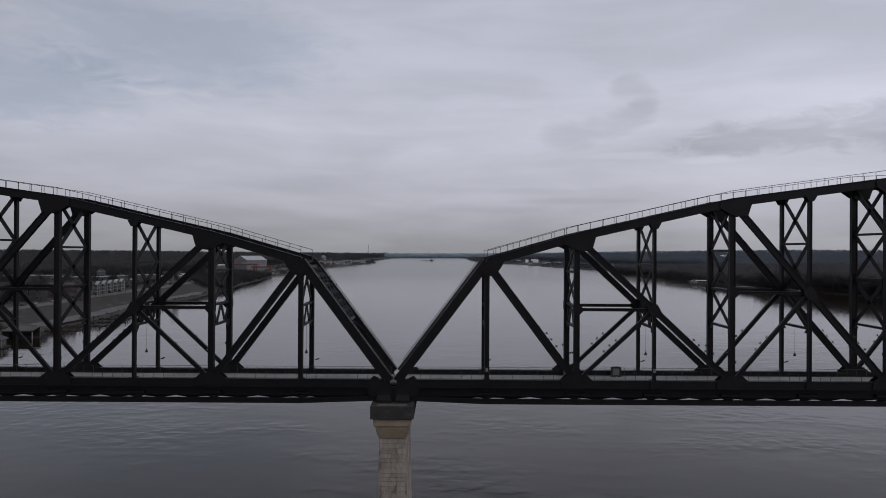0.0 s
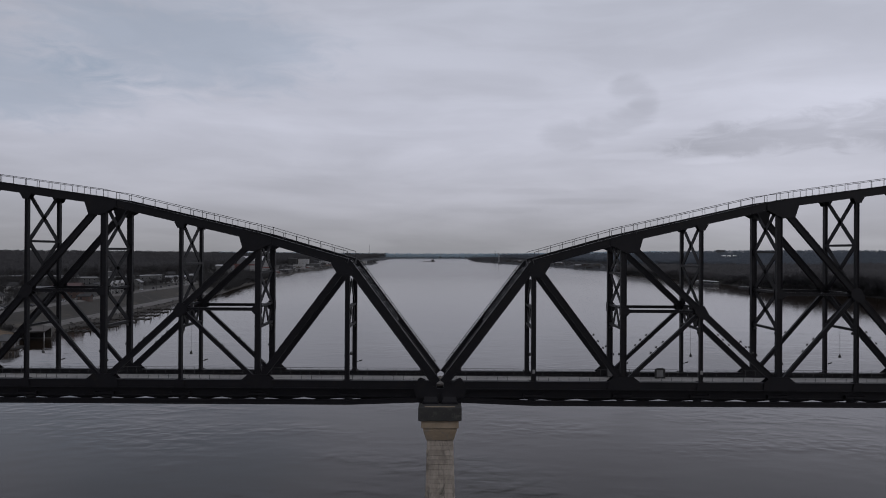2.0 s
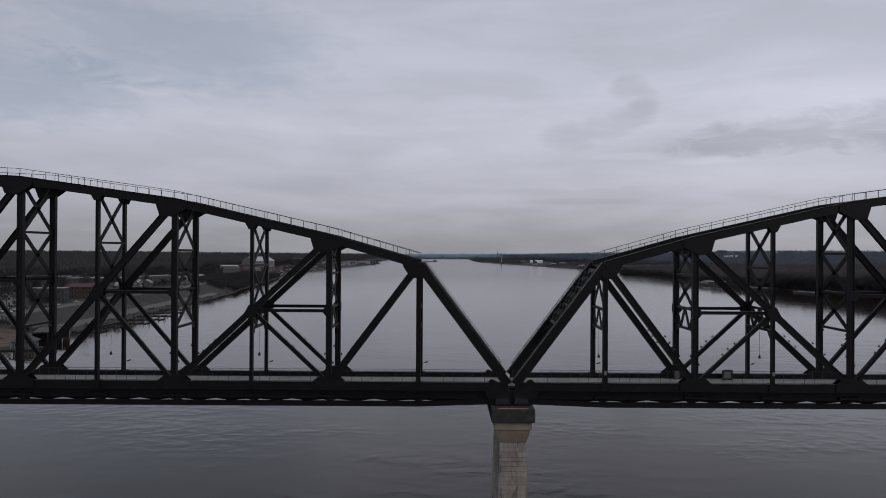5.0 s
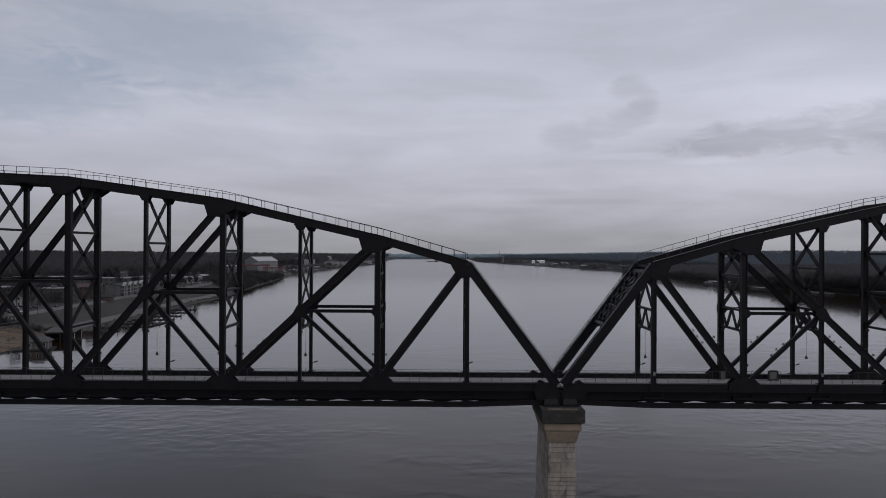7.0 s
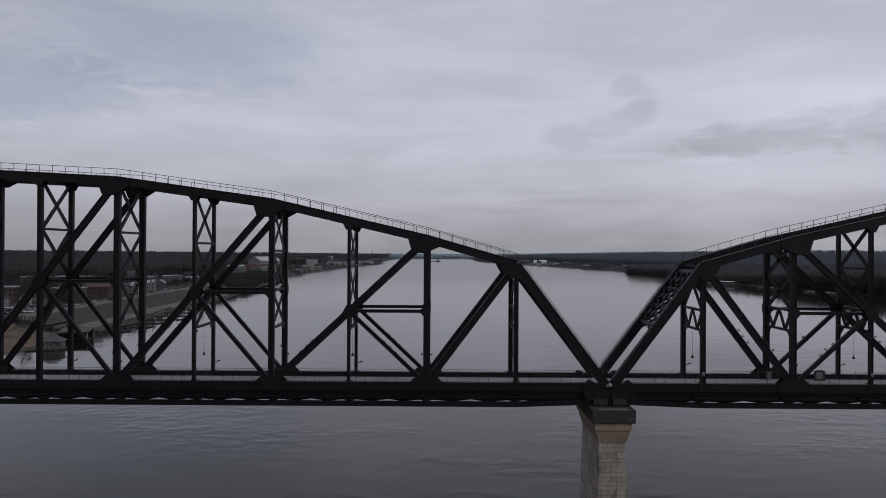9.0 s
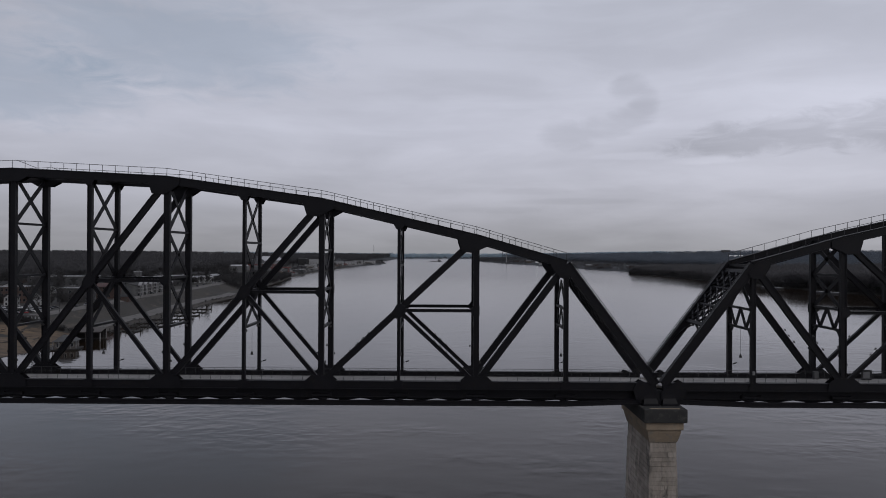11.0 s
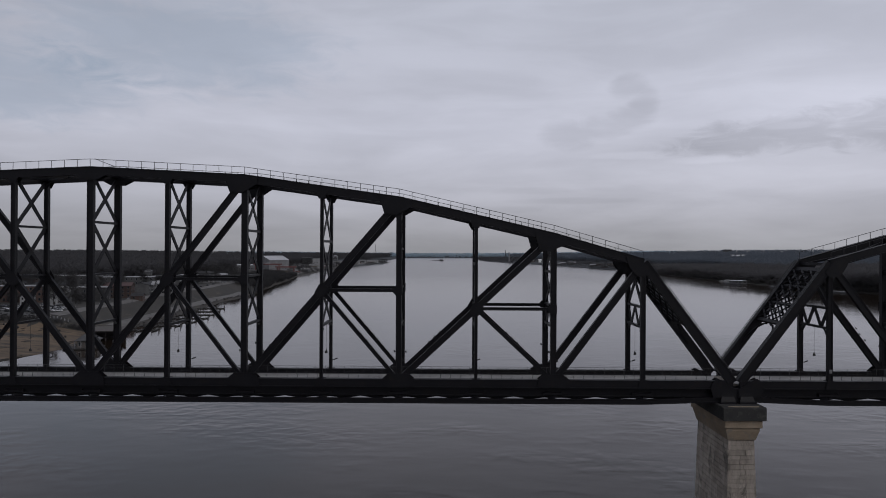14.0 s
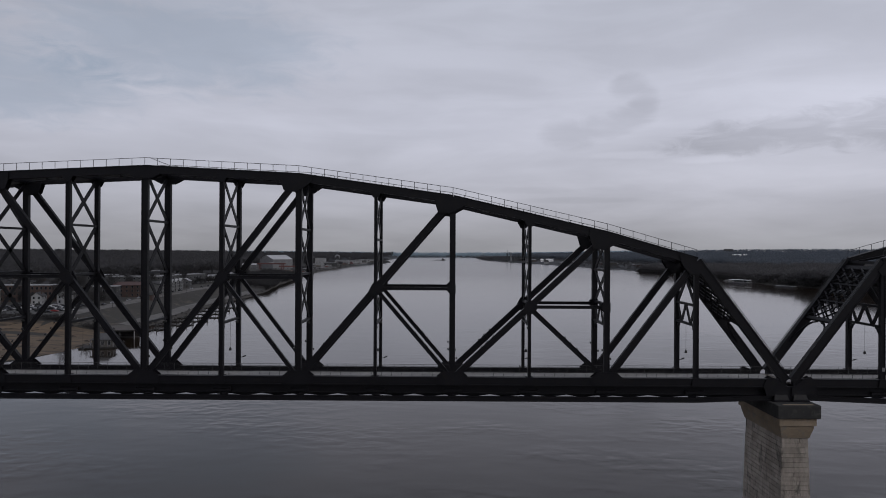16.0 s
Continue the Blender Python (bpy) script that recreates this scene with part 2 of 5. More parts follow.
CAR_PAINTS = [surface(n, a, b, 0.3, 0.5, 2.0, 0.0) for n, a, b in (
    ("white_car_paint", (0.55, 0.55, 0.56), (0.65, 0.65, 0.66)), ("silver_car_paint", (0.26, 0.26, 0.27), (0.34, 0.34, 0.35)),
    ("black_car_paint", (0.012, 0.012, 0.014), (0.02, 0.02, 0.022)), ("red_car_paint", (0.18, 0.02, 0.02), (0.24, 0.03, 0.03)))]
RUBBER = surface("tyre_rubber", (0.012, 0.012, 0.012), (0.02, 0.02, 0.02), 0.85, 2.0, 8.0, 0.1)

BRIGHT = surface("fresh_white_sheet", (0.74, 0.74, 0.74), (0.84, 0.84, 0.84), 0.5, 0.2, 2.0, 0.0)

# ---- building helpers ----
def mesh_from(name, bm, material):
    data = bpy.data.meshes.new(name)
    bm.normal_update()
    bm.to_mesh(data)
    bm.free()
    if material:
        data.materials.append(material)
    return data


def part(name, bm, material, parent, label="", kind=""):
    """Links a bmesh as one mesh object under a thing or a part."""
    ob = new(name, mesh_from(name, bm, material))
    ob.parent = parent
    return tagged(ob, label, kind=kind)


def shared(name, data, parent, place=None):
    """One more object on the same mesh, as a child."""
    ob = new(name, data)
    ob.parent = parent
    if place is not None:
        ob.matrix_basis = place
    return ob


def thing(name, label, category, group="", kind="", at=None):
    ob = new(name)
    ob.empty_display_size = 0.5
    if at is not None:
        ob.matrix_basis = at
    return tagged(ob, label, category, group, kind)


def solid(bm, rings, closed=True):
    """Skins rings of equally many points, with caps at both ends."""
    made = [[bm.verts.new(p) for p in ring] for ring in rings]
    count = len(made[0])
    for a, b in zip(made, made[1:]):
        for i in range(count):
            j = (i + 1) % count
            bm.faces.new((a[i], a[j], b[j], b[i]))
    if closed:
        bm.faces.new(made[0][::-1])
        bm.faces.new(made[-1])
    return bm


def box(bm, x0, x1, y0, y1, z0, z1, bevel=0.0):
    b = bevel
    if not b:
        return solid(bm, [[(x0, y0, z), (x1, y0, z), (x1, y1, z), (x0, y1, z)] for z in (z0, z1)])

    def ring(z, i):
        return [(x0 + i + b, y0 + i, z), (x1 - i - b, y0 + i, z), (x1 - i, y0 + i + b, z), (x1 - i, y1 - i - b, z), (x1 - i - b, y1 - i, z), (x0 + i + b, y1 - i, z), (x0 + i, y1 - i - b, z), (x0 + i, y0 + i + b, z)]

    return solid(bm, [ring(z0, b), ring(z0 + b, 0), ring(z1 - b, 0), ring(z1, b)])


def grooved(w, d):
    """Outline of a built-up steel member: plates with flanges, recessed between them on the two broad faces."""
    f, g = min(0.12, w * 0.22), min(0.09, d * 0.2)
    a, b = w / 2, d / 2
    return [(-a, -b), (-a + f, -b), (-a + f, -b + g), (a - f, -b + g), (a - f, -b), (a, -b), (a, b), (a - f, b), (a - f, b - g), (-a + f, b - g), (-a + f, b), (-a, b)]


def beam(bm, p, q, w, d, plain=False):
    """A member from p to q, w wide across the truss plane's lines and d deep across the bridge."""
    p, q = Vector(p), Vector(q)
    axis = (q - p).normalized()
    deep = Vector((0, 1, 0)) if abs(axis.y) < 0.6 else Vector((0, 0, 1)) if abs(axis.z) < 0.9 else Vector((1, 0, 0))
    deep = (deep - axis * deep.dot(axis)).normalized()
    wide = deep.cross(axis)
    shape = [(-w / 2, -d / 2), (w / 2, -d / 2), (w / 2, d / 2), (-w / 2, d / 2)] if plain else grooved(w, d)
    return solid(bm, [[c + wide * u + deep * v for u, v in shape] for c in (p, q)])


def laced(bm, p, q, w, d):
    """A light member of two flanges tied by zigzag lacing, lying in a plane across the bridge."""
    p, q = Vector(p), Vector(q)
    run = q - p
    axis = run.normalized()
    flat = axis.cross(Vector((1, 0, 0))).normalized()
    f = w * 0.3
    for s in (-1, 1):
        off = flat * (s * (w - f) / 2)
        beam(bm, p + off, q + off, f, d, True)
    count = max(3, int(run.length / (w * 2.0)))
    for i in range(count):
        s = 1 if i % 2 else -1
        a, b = p + run * (i / count) + flat * (s * w * 0.35), p + run * ((i + 1) / count) - flat * (s * w * 0.35)
        beam(bm, a, b, w * 0.26, d * 0.5, True)
    return bm


def rod(bm, p, q, r, sides=6):
    p, q = Vector(p), Vector(q)
    axis = (q - p).normalized()
    side = axis.cross(Vector((0.3, 0.9, 0.2))).normalized()
    up = axis.cross(side)
    turn = [2 * math.pi * i / sides for i in range(sides)]
    return solid(bm, [[c + side * (r * math.cos(a)) + up * (r * math.sin(a)) for a in turn] for c in (p, q)])


def plate(bm, outline, y0, y1):
    """A flat plate with an outline in x and z."""
    return solid(bm, [[(x, y, z) for x, z in outline] for y in (y0, y1)])


def fresh():
    return bmesh.new()

# ---- the bridge ----
END, INNER, WIDE, GAP = 11.588, 10.0206, 7.598, 0.944
LONG = 4 * END + 12 * INNER
CHORD_Z, GRADE = 19.02, 0.20
XS = [0, END] + [2 * END + INNER * i for i in range(13)] + [LONG - END, LONG]
HALF_TOPS = {1: 15.45, 2: 18.75, 4: 23.35, 6: 26.1, 8: 27.05}
TOPS = {}
for k in range(1, 9):
    TOPS[k] = HALF_TOPS.get(k) or (HALF_TOPS[k - 1] + HALF_TOPS[k + 1]) / 2
    TOPS[16 - k] = TOPS[k]
MIDS = {3: (TOPS[2]) / 2, 5: TOPS[4] / 2, 7: TOPS[6] / 2}
MIDS.update({16 - k: z for k, z in list(MIDS.items())})
# heights of the cross struts between the two trusses, from the top down
STRUTS = {1: (9.65, 7.05), 2: (14.15, 9.7, 7.05), 3: (15.15, 9.7, 7.05), 4: (17.1, 11.9, 7.05), 5: (18.05, 11.7, 7.05), 6: (19.4, 13.4, 7.05), 7: (19.8, 13.2, 7.05), 8: (20.4, 13.5, 7.05)}
DECK_Z = -0.34


def truss(span, y):
    """One of the two trusses of a span, in the plane y."""
    def member(name, a, b, w, d):
        part(name, beam(fresh(), (a[0], y, a[1]), (b[0], y, b[1]), w, d), STEEL, span)

    top = [(XS[k], TOPS[k]) for k in (1, 2, 4, 6, 8, 10, 12, 14, 15)]
    for a, b in zip(top, top[1:]):
        member("top_chord", a, b, 1.07, 0.85)
    member("end_post", (0, 0), top[0], 1.15, 0.85)
    member("end_post", top[-1], (LONG, 0), 1.15, 0.85)
    for k in range(16):
        member("bottom_chord", (XS[k], -0.28), (XS[k + 1], -0.28), 1.08, 0.8)
    for k in range(1, 16):
        near_end = min(k, 16 - k)
        w = {1: 0.60, 2: 0.74, 3: 0.40, 4: 0.72, 5: 0.40, 6: 0.78, 7: 0.58, 8: 0.85}[near_end]
        member("post" if near_end % 2 == 0 else "hanger", (XS[k], 0), (XS[k], TOPS[k]), w, 0.6)
    for side in (1, -1):
        def at(k, z):
            return (XS[k] if side > 0 else XS[16 - k], z)

        member("diagonal", at(1, TOPS[1]), at(2, 0), 0.85, 0.6)
        for k, w in ((2, 0.78), (4, 0.82), (6, 0.76)):
            member("diagonal", at(k, TOPS[k]), at(k + 2, 0), w, 0.56)
            member("sub_diagonal", at(k + 1, MIDS[k + 1]), at(k, 0), 0.50, 0.44)
            member("strut", at(k + 1, MIDS[k + 1]), at(k, MIDS[k + 1]), 0.40, 0.44)

    def gusset(outline):
        for f in (-0.47, 0.43):
            part("gusset_plate", plate(fresh(), outline, y + f, y + f + 0.04), STEEL, span)

    for k in range(1, 16):
        x, z = XS[k], TOPS[k]
        end = min(k, 16 - k)
        s = 1 if k <= 8 else -1
        if end == 1:
            gusset([(x - 0.8 * s, z - 1.1), (x + 0.4 * s, z + 0.45), (x + 2.3 * s, z + 0.9), (x + 2.0 * s, z - 0.3), (x + 1.5 * s, z - 1.1), (x + 0.85 * s, z - 1.75), (x - 0.25 * s, z - 1.8)][::s])
        elif end % 2 == 0 and end < 8:
            slope = (TOPS[k + s] - TOPS[k - s]) / (XS[k + s] - XS[k - s])
            wing = [(x - 1.7 * s, z - 1.7 * slope * s + 0.3), (x + 2.3 * s, z + 2.3 * slope * s + 0.3), (x + 2.4 * s, z + 2.4 * slope * s - 0.6), (x + 1.9 * s, z - 1.75), (x + 0.4 * s, z - 1.9), (x - 0.45 * s, z - 1.5), (x - 1.7 * s, z - 1.7 * slope * s - 0.5)]
            gusset(wing[::-s])
        elif end == 8:
            gusset([(x - 2.4, z - 0.45), (x + 2.4, z - 0.45), (x + 0.9, z - 1.25), (x - 0.9, z - 1.25)])
        else:
            gusset([(x - 0.8, z - 0.4), (x + 0.8, z - 0.4), (x + 0.35, z - 1.2), (x - 0.35, z - 1.2)])
        if end in MIDS:
            c = MIDS[end]
            gusset([(x - 0.25 * s, c - 0.9), (x + 0.3 * s, c - 1.05), (x + 0.85 * s, c - 0.7), (x + 0.85 * s, c - 0.25), (x + 0.3 * s, c + 0.75), (x - 0.25 * s, c + 0.85), (x - 0.95 * s, c + 0.45), (x - 0.9 * s, c - 0.3)][::-s])
            q = XS[k - s]
            gusset([(q - 0.4 * s, c - 0.6), (q + 0.4 * s, c - 0.6), (q + 0.75 * s, c - 0.2), (q + 0.75 * s, c + 0.2), (q + 0.4 * s, c + 0.6), (q - 0.4 * s, c + 0.6)][::s])
        if end % 2 == 0:
            gusset([(x - 2.1, -0.78), (x + 2.1, -0.78), (x + 2.0, 0.32), (x + 1.2, 1.0), (x - 1.2, 1.0), (x - 2.0, 0.32)])
        else:
            gusset([(x - 0.7, -0.75), (x + 0.7, -0.75), (x + 0.5, 0.32), (x - 0.5, 0.32)])
    gusset([(-0.3, -1.9), (2.6, -1.9), (3.0, -0.6), (2.6, 0.2), (2.1, 0.6), (1.2, 0.2), (-0.3, -0.9)])
    gusset([(LONG - 2.6, -1.9), (LONG + 0.3, -1.9), (LONG + 0.3, -0.9), (LONG - 1.2, 0.2), (LONG - 2.1, 0.6), (LONG - 2.6, 0.2), (LONG - 3.0, -0.6)])


def sway(span, k):
    """Cross frames between the trusses at one panel point."""
    x, end = XS[k], min(k, 16 - k)
    levels = STRUTS[end]
    y0, y1 = 0.3, WIDE - 0.3

    def bar(parent, a, b, w=0.31):
        part("brace", laced(fresh(), (x, *a), (x, *b), w * 1.3, w), STEEL, parent)

    above = TOPS[k] - 0.4
    for i, z in enumerate(levels):
        strut = part("sway_strut", beam(fresh(), (x, y0, z), (x, y1, z), 0.4, 0.3, True), STEEL, span)
        mid = WIDE / 2
        if end == 1 and i == 0:
            bar(strut, (y0, z), (mid, above - 2.0), 0.34)
            bar(strut, (y1, z), (mid, above - 2.0), 0.34)
        elif end <= 3 and i == len(levels) - 1:
            for a, b in ((0, 1), (2, 1), (2, 3), (4, 3)):
                ya, yb = (y0 + (y1 - y0) * v / 4 for v in (a, b))
                bar(strut, (ya, above), (yb, z), 0.3)
            for ya, yb in ((0.02, 0.16), (0.98, 0.84)):
                bar(strut, (y0 + (y1 - y0) * ya, z - 1.1), (y0 + (y1 - y0) * yb, z), 0.2)
        else:
            bar(strut, (y0, z), (y1, above))
            bar(strut, (y0, above), (y1, z))
            part("brace_plate", plate(fresh(), [(x - 0.02, (z + above) / 2 - 0.32), (x + 0.02, (z + above) / 2 - 0.32), (x + 0.02, (z + above) / 2 + 0.32), (x - 0.02, (z + above) / 2 + 0.32)], mid - 0.24, mid + 0.24), STEEL, strut)
        above = z
    part("top_strut", beam(fresh(), (x, y0, TOPS[k] - 0.1), (x, y1, TOPS[k] - 0.1), 0.5, 0.35), STEEL, span)


def portal(span, s):
    """Lattice bracing between the sloping end posts."""
    foot, head = (0.0 if s > 0 else LONG), XS[1] if s > 0 else XS[15]

    def on(u, v, drop=0.0):
        """u from the top of the end post down, v across the bridge."""
        return (head + (foot - head) * u + 0.8 * drop * s, 0.4 + (WIDE - 0.8) * v, TOPS[1] * (1 - u) - 0.6 * drop)

    rows = ((0.045, 0.075), (0.2, 0.215), (0.35, 0.365), (0.497, 0.522))
    for a, b in rows:
        part("portal_strut", solid(fresh(), [[on(a, v, -0.25), on(b, v, -0.25), on(b, v, 0.25), on(a, v, 0.25)] for v in (0, 1)]), STEEL, span)
    for (top, a), (b, low) in zip(rows, rows[1:]):
        half = (a + b) / 2
        for drop, cells in ((-0.36, 3), (0.36, 3)):
            for i in range(cells):
                for u0, u1 in ((a, half), (half, b)):
                    for v0, v1 in ((i / cells, (i + 1) / cells), ((i + 1) / cells, i / cells)):
                        part("lattice_bar", beam(fresh(), on(u0, v0, drop), on(u1, v1, drop), 0.22, 0.14, True), STEEL, span)
        for v in (0.25, 0.5, 0.75):
            part("lattice_gusset", solid(fresh(), [[on(half - 0.014, v - 0.04, d), on(half + 0.014, v - 0.04, d), on(half + 0.014, v + 0.04, d), on(half - 0.014, v + 0.04, d)] for d in (-0.45, -0.3)]), STEEL, span)
    for flip in (0, 1):
        bend = [on(0.53 + 0.2 * (1 - math.cos(q * math.pi / 10)) , (0.42 - 0.42 * math.sin(q * math.pi / 10)) if not flip else (0.58 + 0.42 * math.sin(q * math.pi / 10))) for q in range(6)]
        bm = fresh()
        for a, b in zip(bend, bend[1:]):
            beam(bm, a, b, 0.24, 0.2, True)
        part("portal_knee", bm, STEEL, span)
    for y in (-0.3, WIDE + 0.3):
        def rail_at(u):
            return Vector((head + (foot - head) * u - 0.60 * s, y, TOPS[1] * (1 - u) + 0.45))

        handrail = part("end_post_handrail", rod(fresh(), rail_at(0.0), rail_at(0.93), 0.045), DARK_RAIL, span)
        for i in range(13):
            u = 0.02 + 0.075 * i
            part("handrail_stay", rod(fresh(), rail_at(u), rail_at(u) + Vector((0.2 * s, 0, -0.15)), 0.075, 5), DARK_RAIL, handrail)


def chord_railing(span, y):
    """Inspection walkway railing along the top chord."""
    def top_at(x):
        return float(np.interp(x, [XS[k] for k in (1, 2, 4, 6, 8, 10, 12, 14, 15)], [TOPS[k] for k in (1, 2, 4, 6, 8, 10, 12, 14, 15)])) + 0.53

    for a, b in zip((1, 2, 4, 6, 8, 10, 12, 14), (2, 4, 6, 8, 10, 12, 14, 15)):
        x0, x1 = XS[a], XS[b]
        rails = part("top_railing", rod(fresh(), (x0, y, top_at(x0) + 0.95), (x1, y, top_at(x1) + 0.95), 0.035, 5), DARK_RAIL, span, "thin dark pipe railing along the top chord")
        count = round((x1 - x0) / 1.72)
        for i in range(count + (b == 15)):
            x = x0 + (x1 - x0) * i / count
            part("rail_post", rod(fresh(), (x, y, top_at(x) - 0.05), (x, y, top_at(x) + 0.95), 0.035, 5), DARK_RAIL, rails)


def floor_system(span):
    part("deck", box(fresh(), 0.0, LONG, 0.75, WIDE - 0.75, DECK_Z - 0.3, DECK_Z, 0.03), DECK, span, "pale grey concrete walkway deck")
    for y in (0.62, 2.3, 3.8, 5.3, WIDE - 0.62):
        part("stringer", beam(fresh(), (0, y, -1.28), (LONG, y, -1.28), 1.46, 0.3), STEEL, span)
    for k in range(17):
        x = min(max(XS[k], 0.35), LONG - 0.35)
        part("floor_beam", beam(fresh(), (x, 0.1, -1.65), (x, WIDE - 0.1, -1.65), 2.5 if 0 < k < 16 else 2.0, 0.45), STEEL, span)
    for y in (0.0, WIDE):
        for k in range(16):
            z0, z1 = (-2.15 if k == 0 else -2.58), (-2.15 if k == 15 else -2.58)
            part("lower_strut", beam(fresh(), (XS[k], y, z0), (XS[k + 1], y, z1), 0.66, 0.4), STEEL, span)
            x0, x1 = XS[k], XS[k + 1]
            q = x1 - x0
            inner = 1.3 if y == 0 else WIDE - 1.3
            part("node_plate", plate(fresh(), [(x0 - 0.5, -2.6), (x0 + 0.5, -2.6), (x0 + 0.5, -1.9), (x0 - 0.5, -1.9)], inner - 0.09, inner + 0.09), STEEL, span)
            for end, way in ((x0, 1), (x1, -1)):
                edge = [(end + way * d, z - 0.2) for d, z in ((0.5, -2.08), (0.22 * q, -2.25), (0.22 * q, -2.4), (0.36 * q, -2.4), (0.36 * q, -2.25), (0.45 * q, -2.11), (0.5 * q, -2.03), (0.5 * q, -1.7), (0.5, -1.7))]
                part("lateral_plate", plate(fresh(), edge if way > 0 else edge[::-1], inner - 0.1, inner + 0.1), STEEL, span)
    for k in range(16):
        for ya, yb in ((0.2, WIDE - 0.2), (WIDE - 0.2, 0.2)):
            part("lateral_brace", beam(fresh(), (XS[k], ya, -2.1), (XS[k + 1], yb, -2.1), 0.25, 0.25, True), STEEL, span)
    post = mesh_from("rail_post", box(fresh(), -0.022, 0.022, -0.02, 0.02, 0, 1.08, 0.005), RAIL)
    for y in (0.95, WIDE - 0.95):
        rail = part("deck_railing", rod(fresh(), (0.2, y, DECK_Z + 1.08), (LONG - 0.2, y, DECK_Z + 1.08), 0.025), RAIL, span, "dull grey metal walkway railing")
        for i in range(5):
            z = DECK_Z + 0.16 + 0.18 * i
            part("cable", rod(fresh(), (0.2, y, z), (LONG - 0.2, y, z), 0.006, 4), RAIL, rail)
        for i in range(125):
            shared("rail_post", post, rail, pose(0.3 + i * (LONG - 0.6) / 124, y, DECK_Z))


def top_laterals(span):
    for k in range(1, 15):
        for ya, yb in ((0.3, WIDE - 0.3), (WIDE - 0.3, 0.3)):
            part("top_lateral", beam(fresh(), (XS[k], ya, TOPS[k] - 0.25), (XS[k + 1], yb, TOPS[k + 1] - 0.25), 0.28, 0.28, True), STEEL, span)
    for y in (-0.3, WIDE + 0.3):
        part("stair_rail", rod(fresh(), (XS[8] + 0.6, y, TOPS[8] + 1.5), (XS[8] + 3.2, y, TOPS[8] + 0.5), 0.035, 5), DARK_RAIL, span)


def bridge_span(at):
    span = thing("bridge_span", "black-painted riveted steel through-truss bridge span with walkway deck", "bridge", "truss spans of the bridge", at=at)
    for y in (0.0, WIDE):
        truss(span, y)
        chord_railing(span, y + (-0.3 if y == 0 else 0.3))
    for k in range(1, 16):
        sway(span, k)
    portal(span, 1)
    portal(span, -1)
    floor_system(span)
    top_laterals(span)
    return span


right_span = bridge_span(pose(GAP / 2, 0, CHORD_Z, 0, GRADE, 0))
left_span = copy_thing(right_span, pose(-GAP / 2 - LONG, 0, CHORD_Z + math.tan(radians(GRADE)) * (LONG + GAP), 0, GRADE, 0))


def pier_cap(pier):
    part("cap", box(fresh(), -2.73, 2.73, -2.9, 10.5, 14.7, 16.4, 0.08), CAP, pier, "dark stained concrete cap")
    part("band", box(fresh(), -2.36, 2.36, -2.5, 10.1, 13.72, 14.7, 0.04), CORBEL, pier, "tan concrete band")

    def ring(z, a, b):
        return [(-a, 3.8 - b, z), (a, 3.8 - b, z), (a, 3.8 + b, z), (-a, 3.8 + b, z)]

    # thin strip added for the pale line along the cap's front edge
    part("bearing_pad", box(fresh(), -1.9, 1.9, -2.6, -2.3, 16.404, 16.47, 0.02), CORBEL, pier, "thin pale concrete strip along the cap's front edge")
    part("base_course", box(fresh(), -2.45, 2.45, -2.35, 9.95, -13.5, -7.9, 0.1), STONE, pier, "wider stone base course")
    part("corbel", solid(fresh(), [ring(12.05, 1.75, 5.6), ring(13.4, 2.12, 6.05), ring(13.72, 2.12, 6.05)]), CORBEL, pier, "tan concrete corbel")


def pier_shaft(pier, blocks):
    """Battered stone shaft in courses of separate blocks."""
    core = fresh()

    def half(z):
        grow = (12.3 - z) * 0.028
        return 1.63 + grow, 5.4 + grow

    def ring(z, inset):
        a, b = half(z)
        a, b = a - inset, b - inset
        return [(-a, 3.8 - b, z), (a, 3.8 - b, z), (a, 3.8 + b, z), (-a, 3.8 + b, z)]

    inset = 0.07 if blocks else 0.0
    solid(core, [ring(-13.5, inset), ring(12.3, inset)])
    shaft = part("shaft", core, MORTAR if blocks else STONE, pier)
    if not blocks:
        return
    rng = random.Random(5)
    z = 12.03
    while z > -0.6:
        tall = rng.choice((0.52, 0.6, 0.66, 0.72))
        a, b = half(z - tall / 2)
        for face in range(4):
            run = 2 * (a if face % 2 == 0 else b)
            at = -run / 2
            cuts = [at]
            while at < run / 2 - 2.6:
                at += rng.uniform(1.3, 2.6)
                cuts.append(at)
            cuts.append(run / 2)
            for p, q in zip(cuts, cuts[1:]):
                out = rng.uniform(0.0, 0.05)
                bm = fresh()
                w, h = (q - p) / 2 - 0.008, tall / 2 - 0.012
                solid(bm, [[(-w, 0.25, -h), (w, 0.25, -h), (w, 0.25, h), (-w, 0.25, h)], [(-w, 0.02, -h), (w, 0.02, -h), (w, 0.02, h), (-w, 0.02, h)], [(-w + 0.022, -out, -h + 0.022), (w - 0.022, -out, -h + 0.022), (w - 0.022, -out, h - 0.022), (-w + 0.022, -out, h - 0.022)]])
                block = new("stone_block", mesh_from("stone_block", bm, STONE))
                block.parent = shaft
                c = (p + q) / 2
                place = {0: (c, 3.8 - b), 1: (a, 3.8 + c), 2: (-c, 3.8 + b), 3: (-a, 3.8 - c)}[face]
                block.matrix_basis = pose(*place, z - tall / 2, 0, 0, 90 * face)
        z -= tall


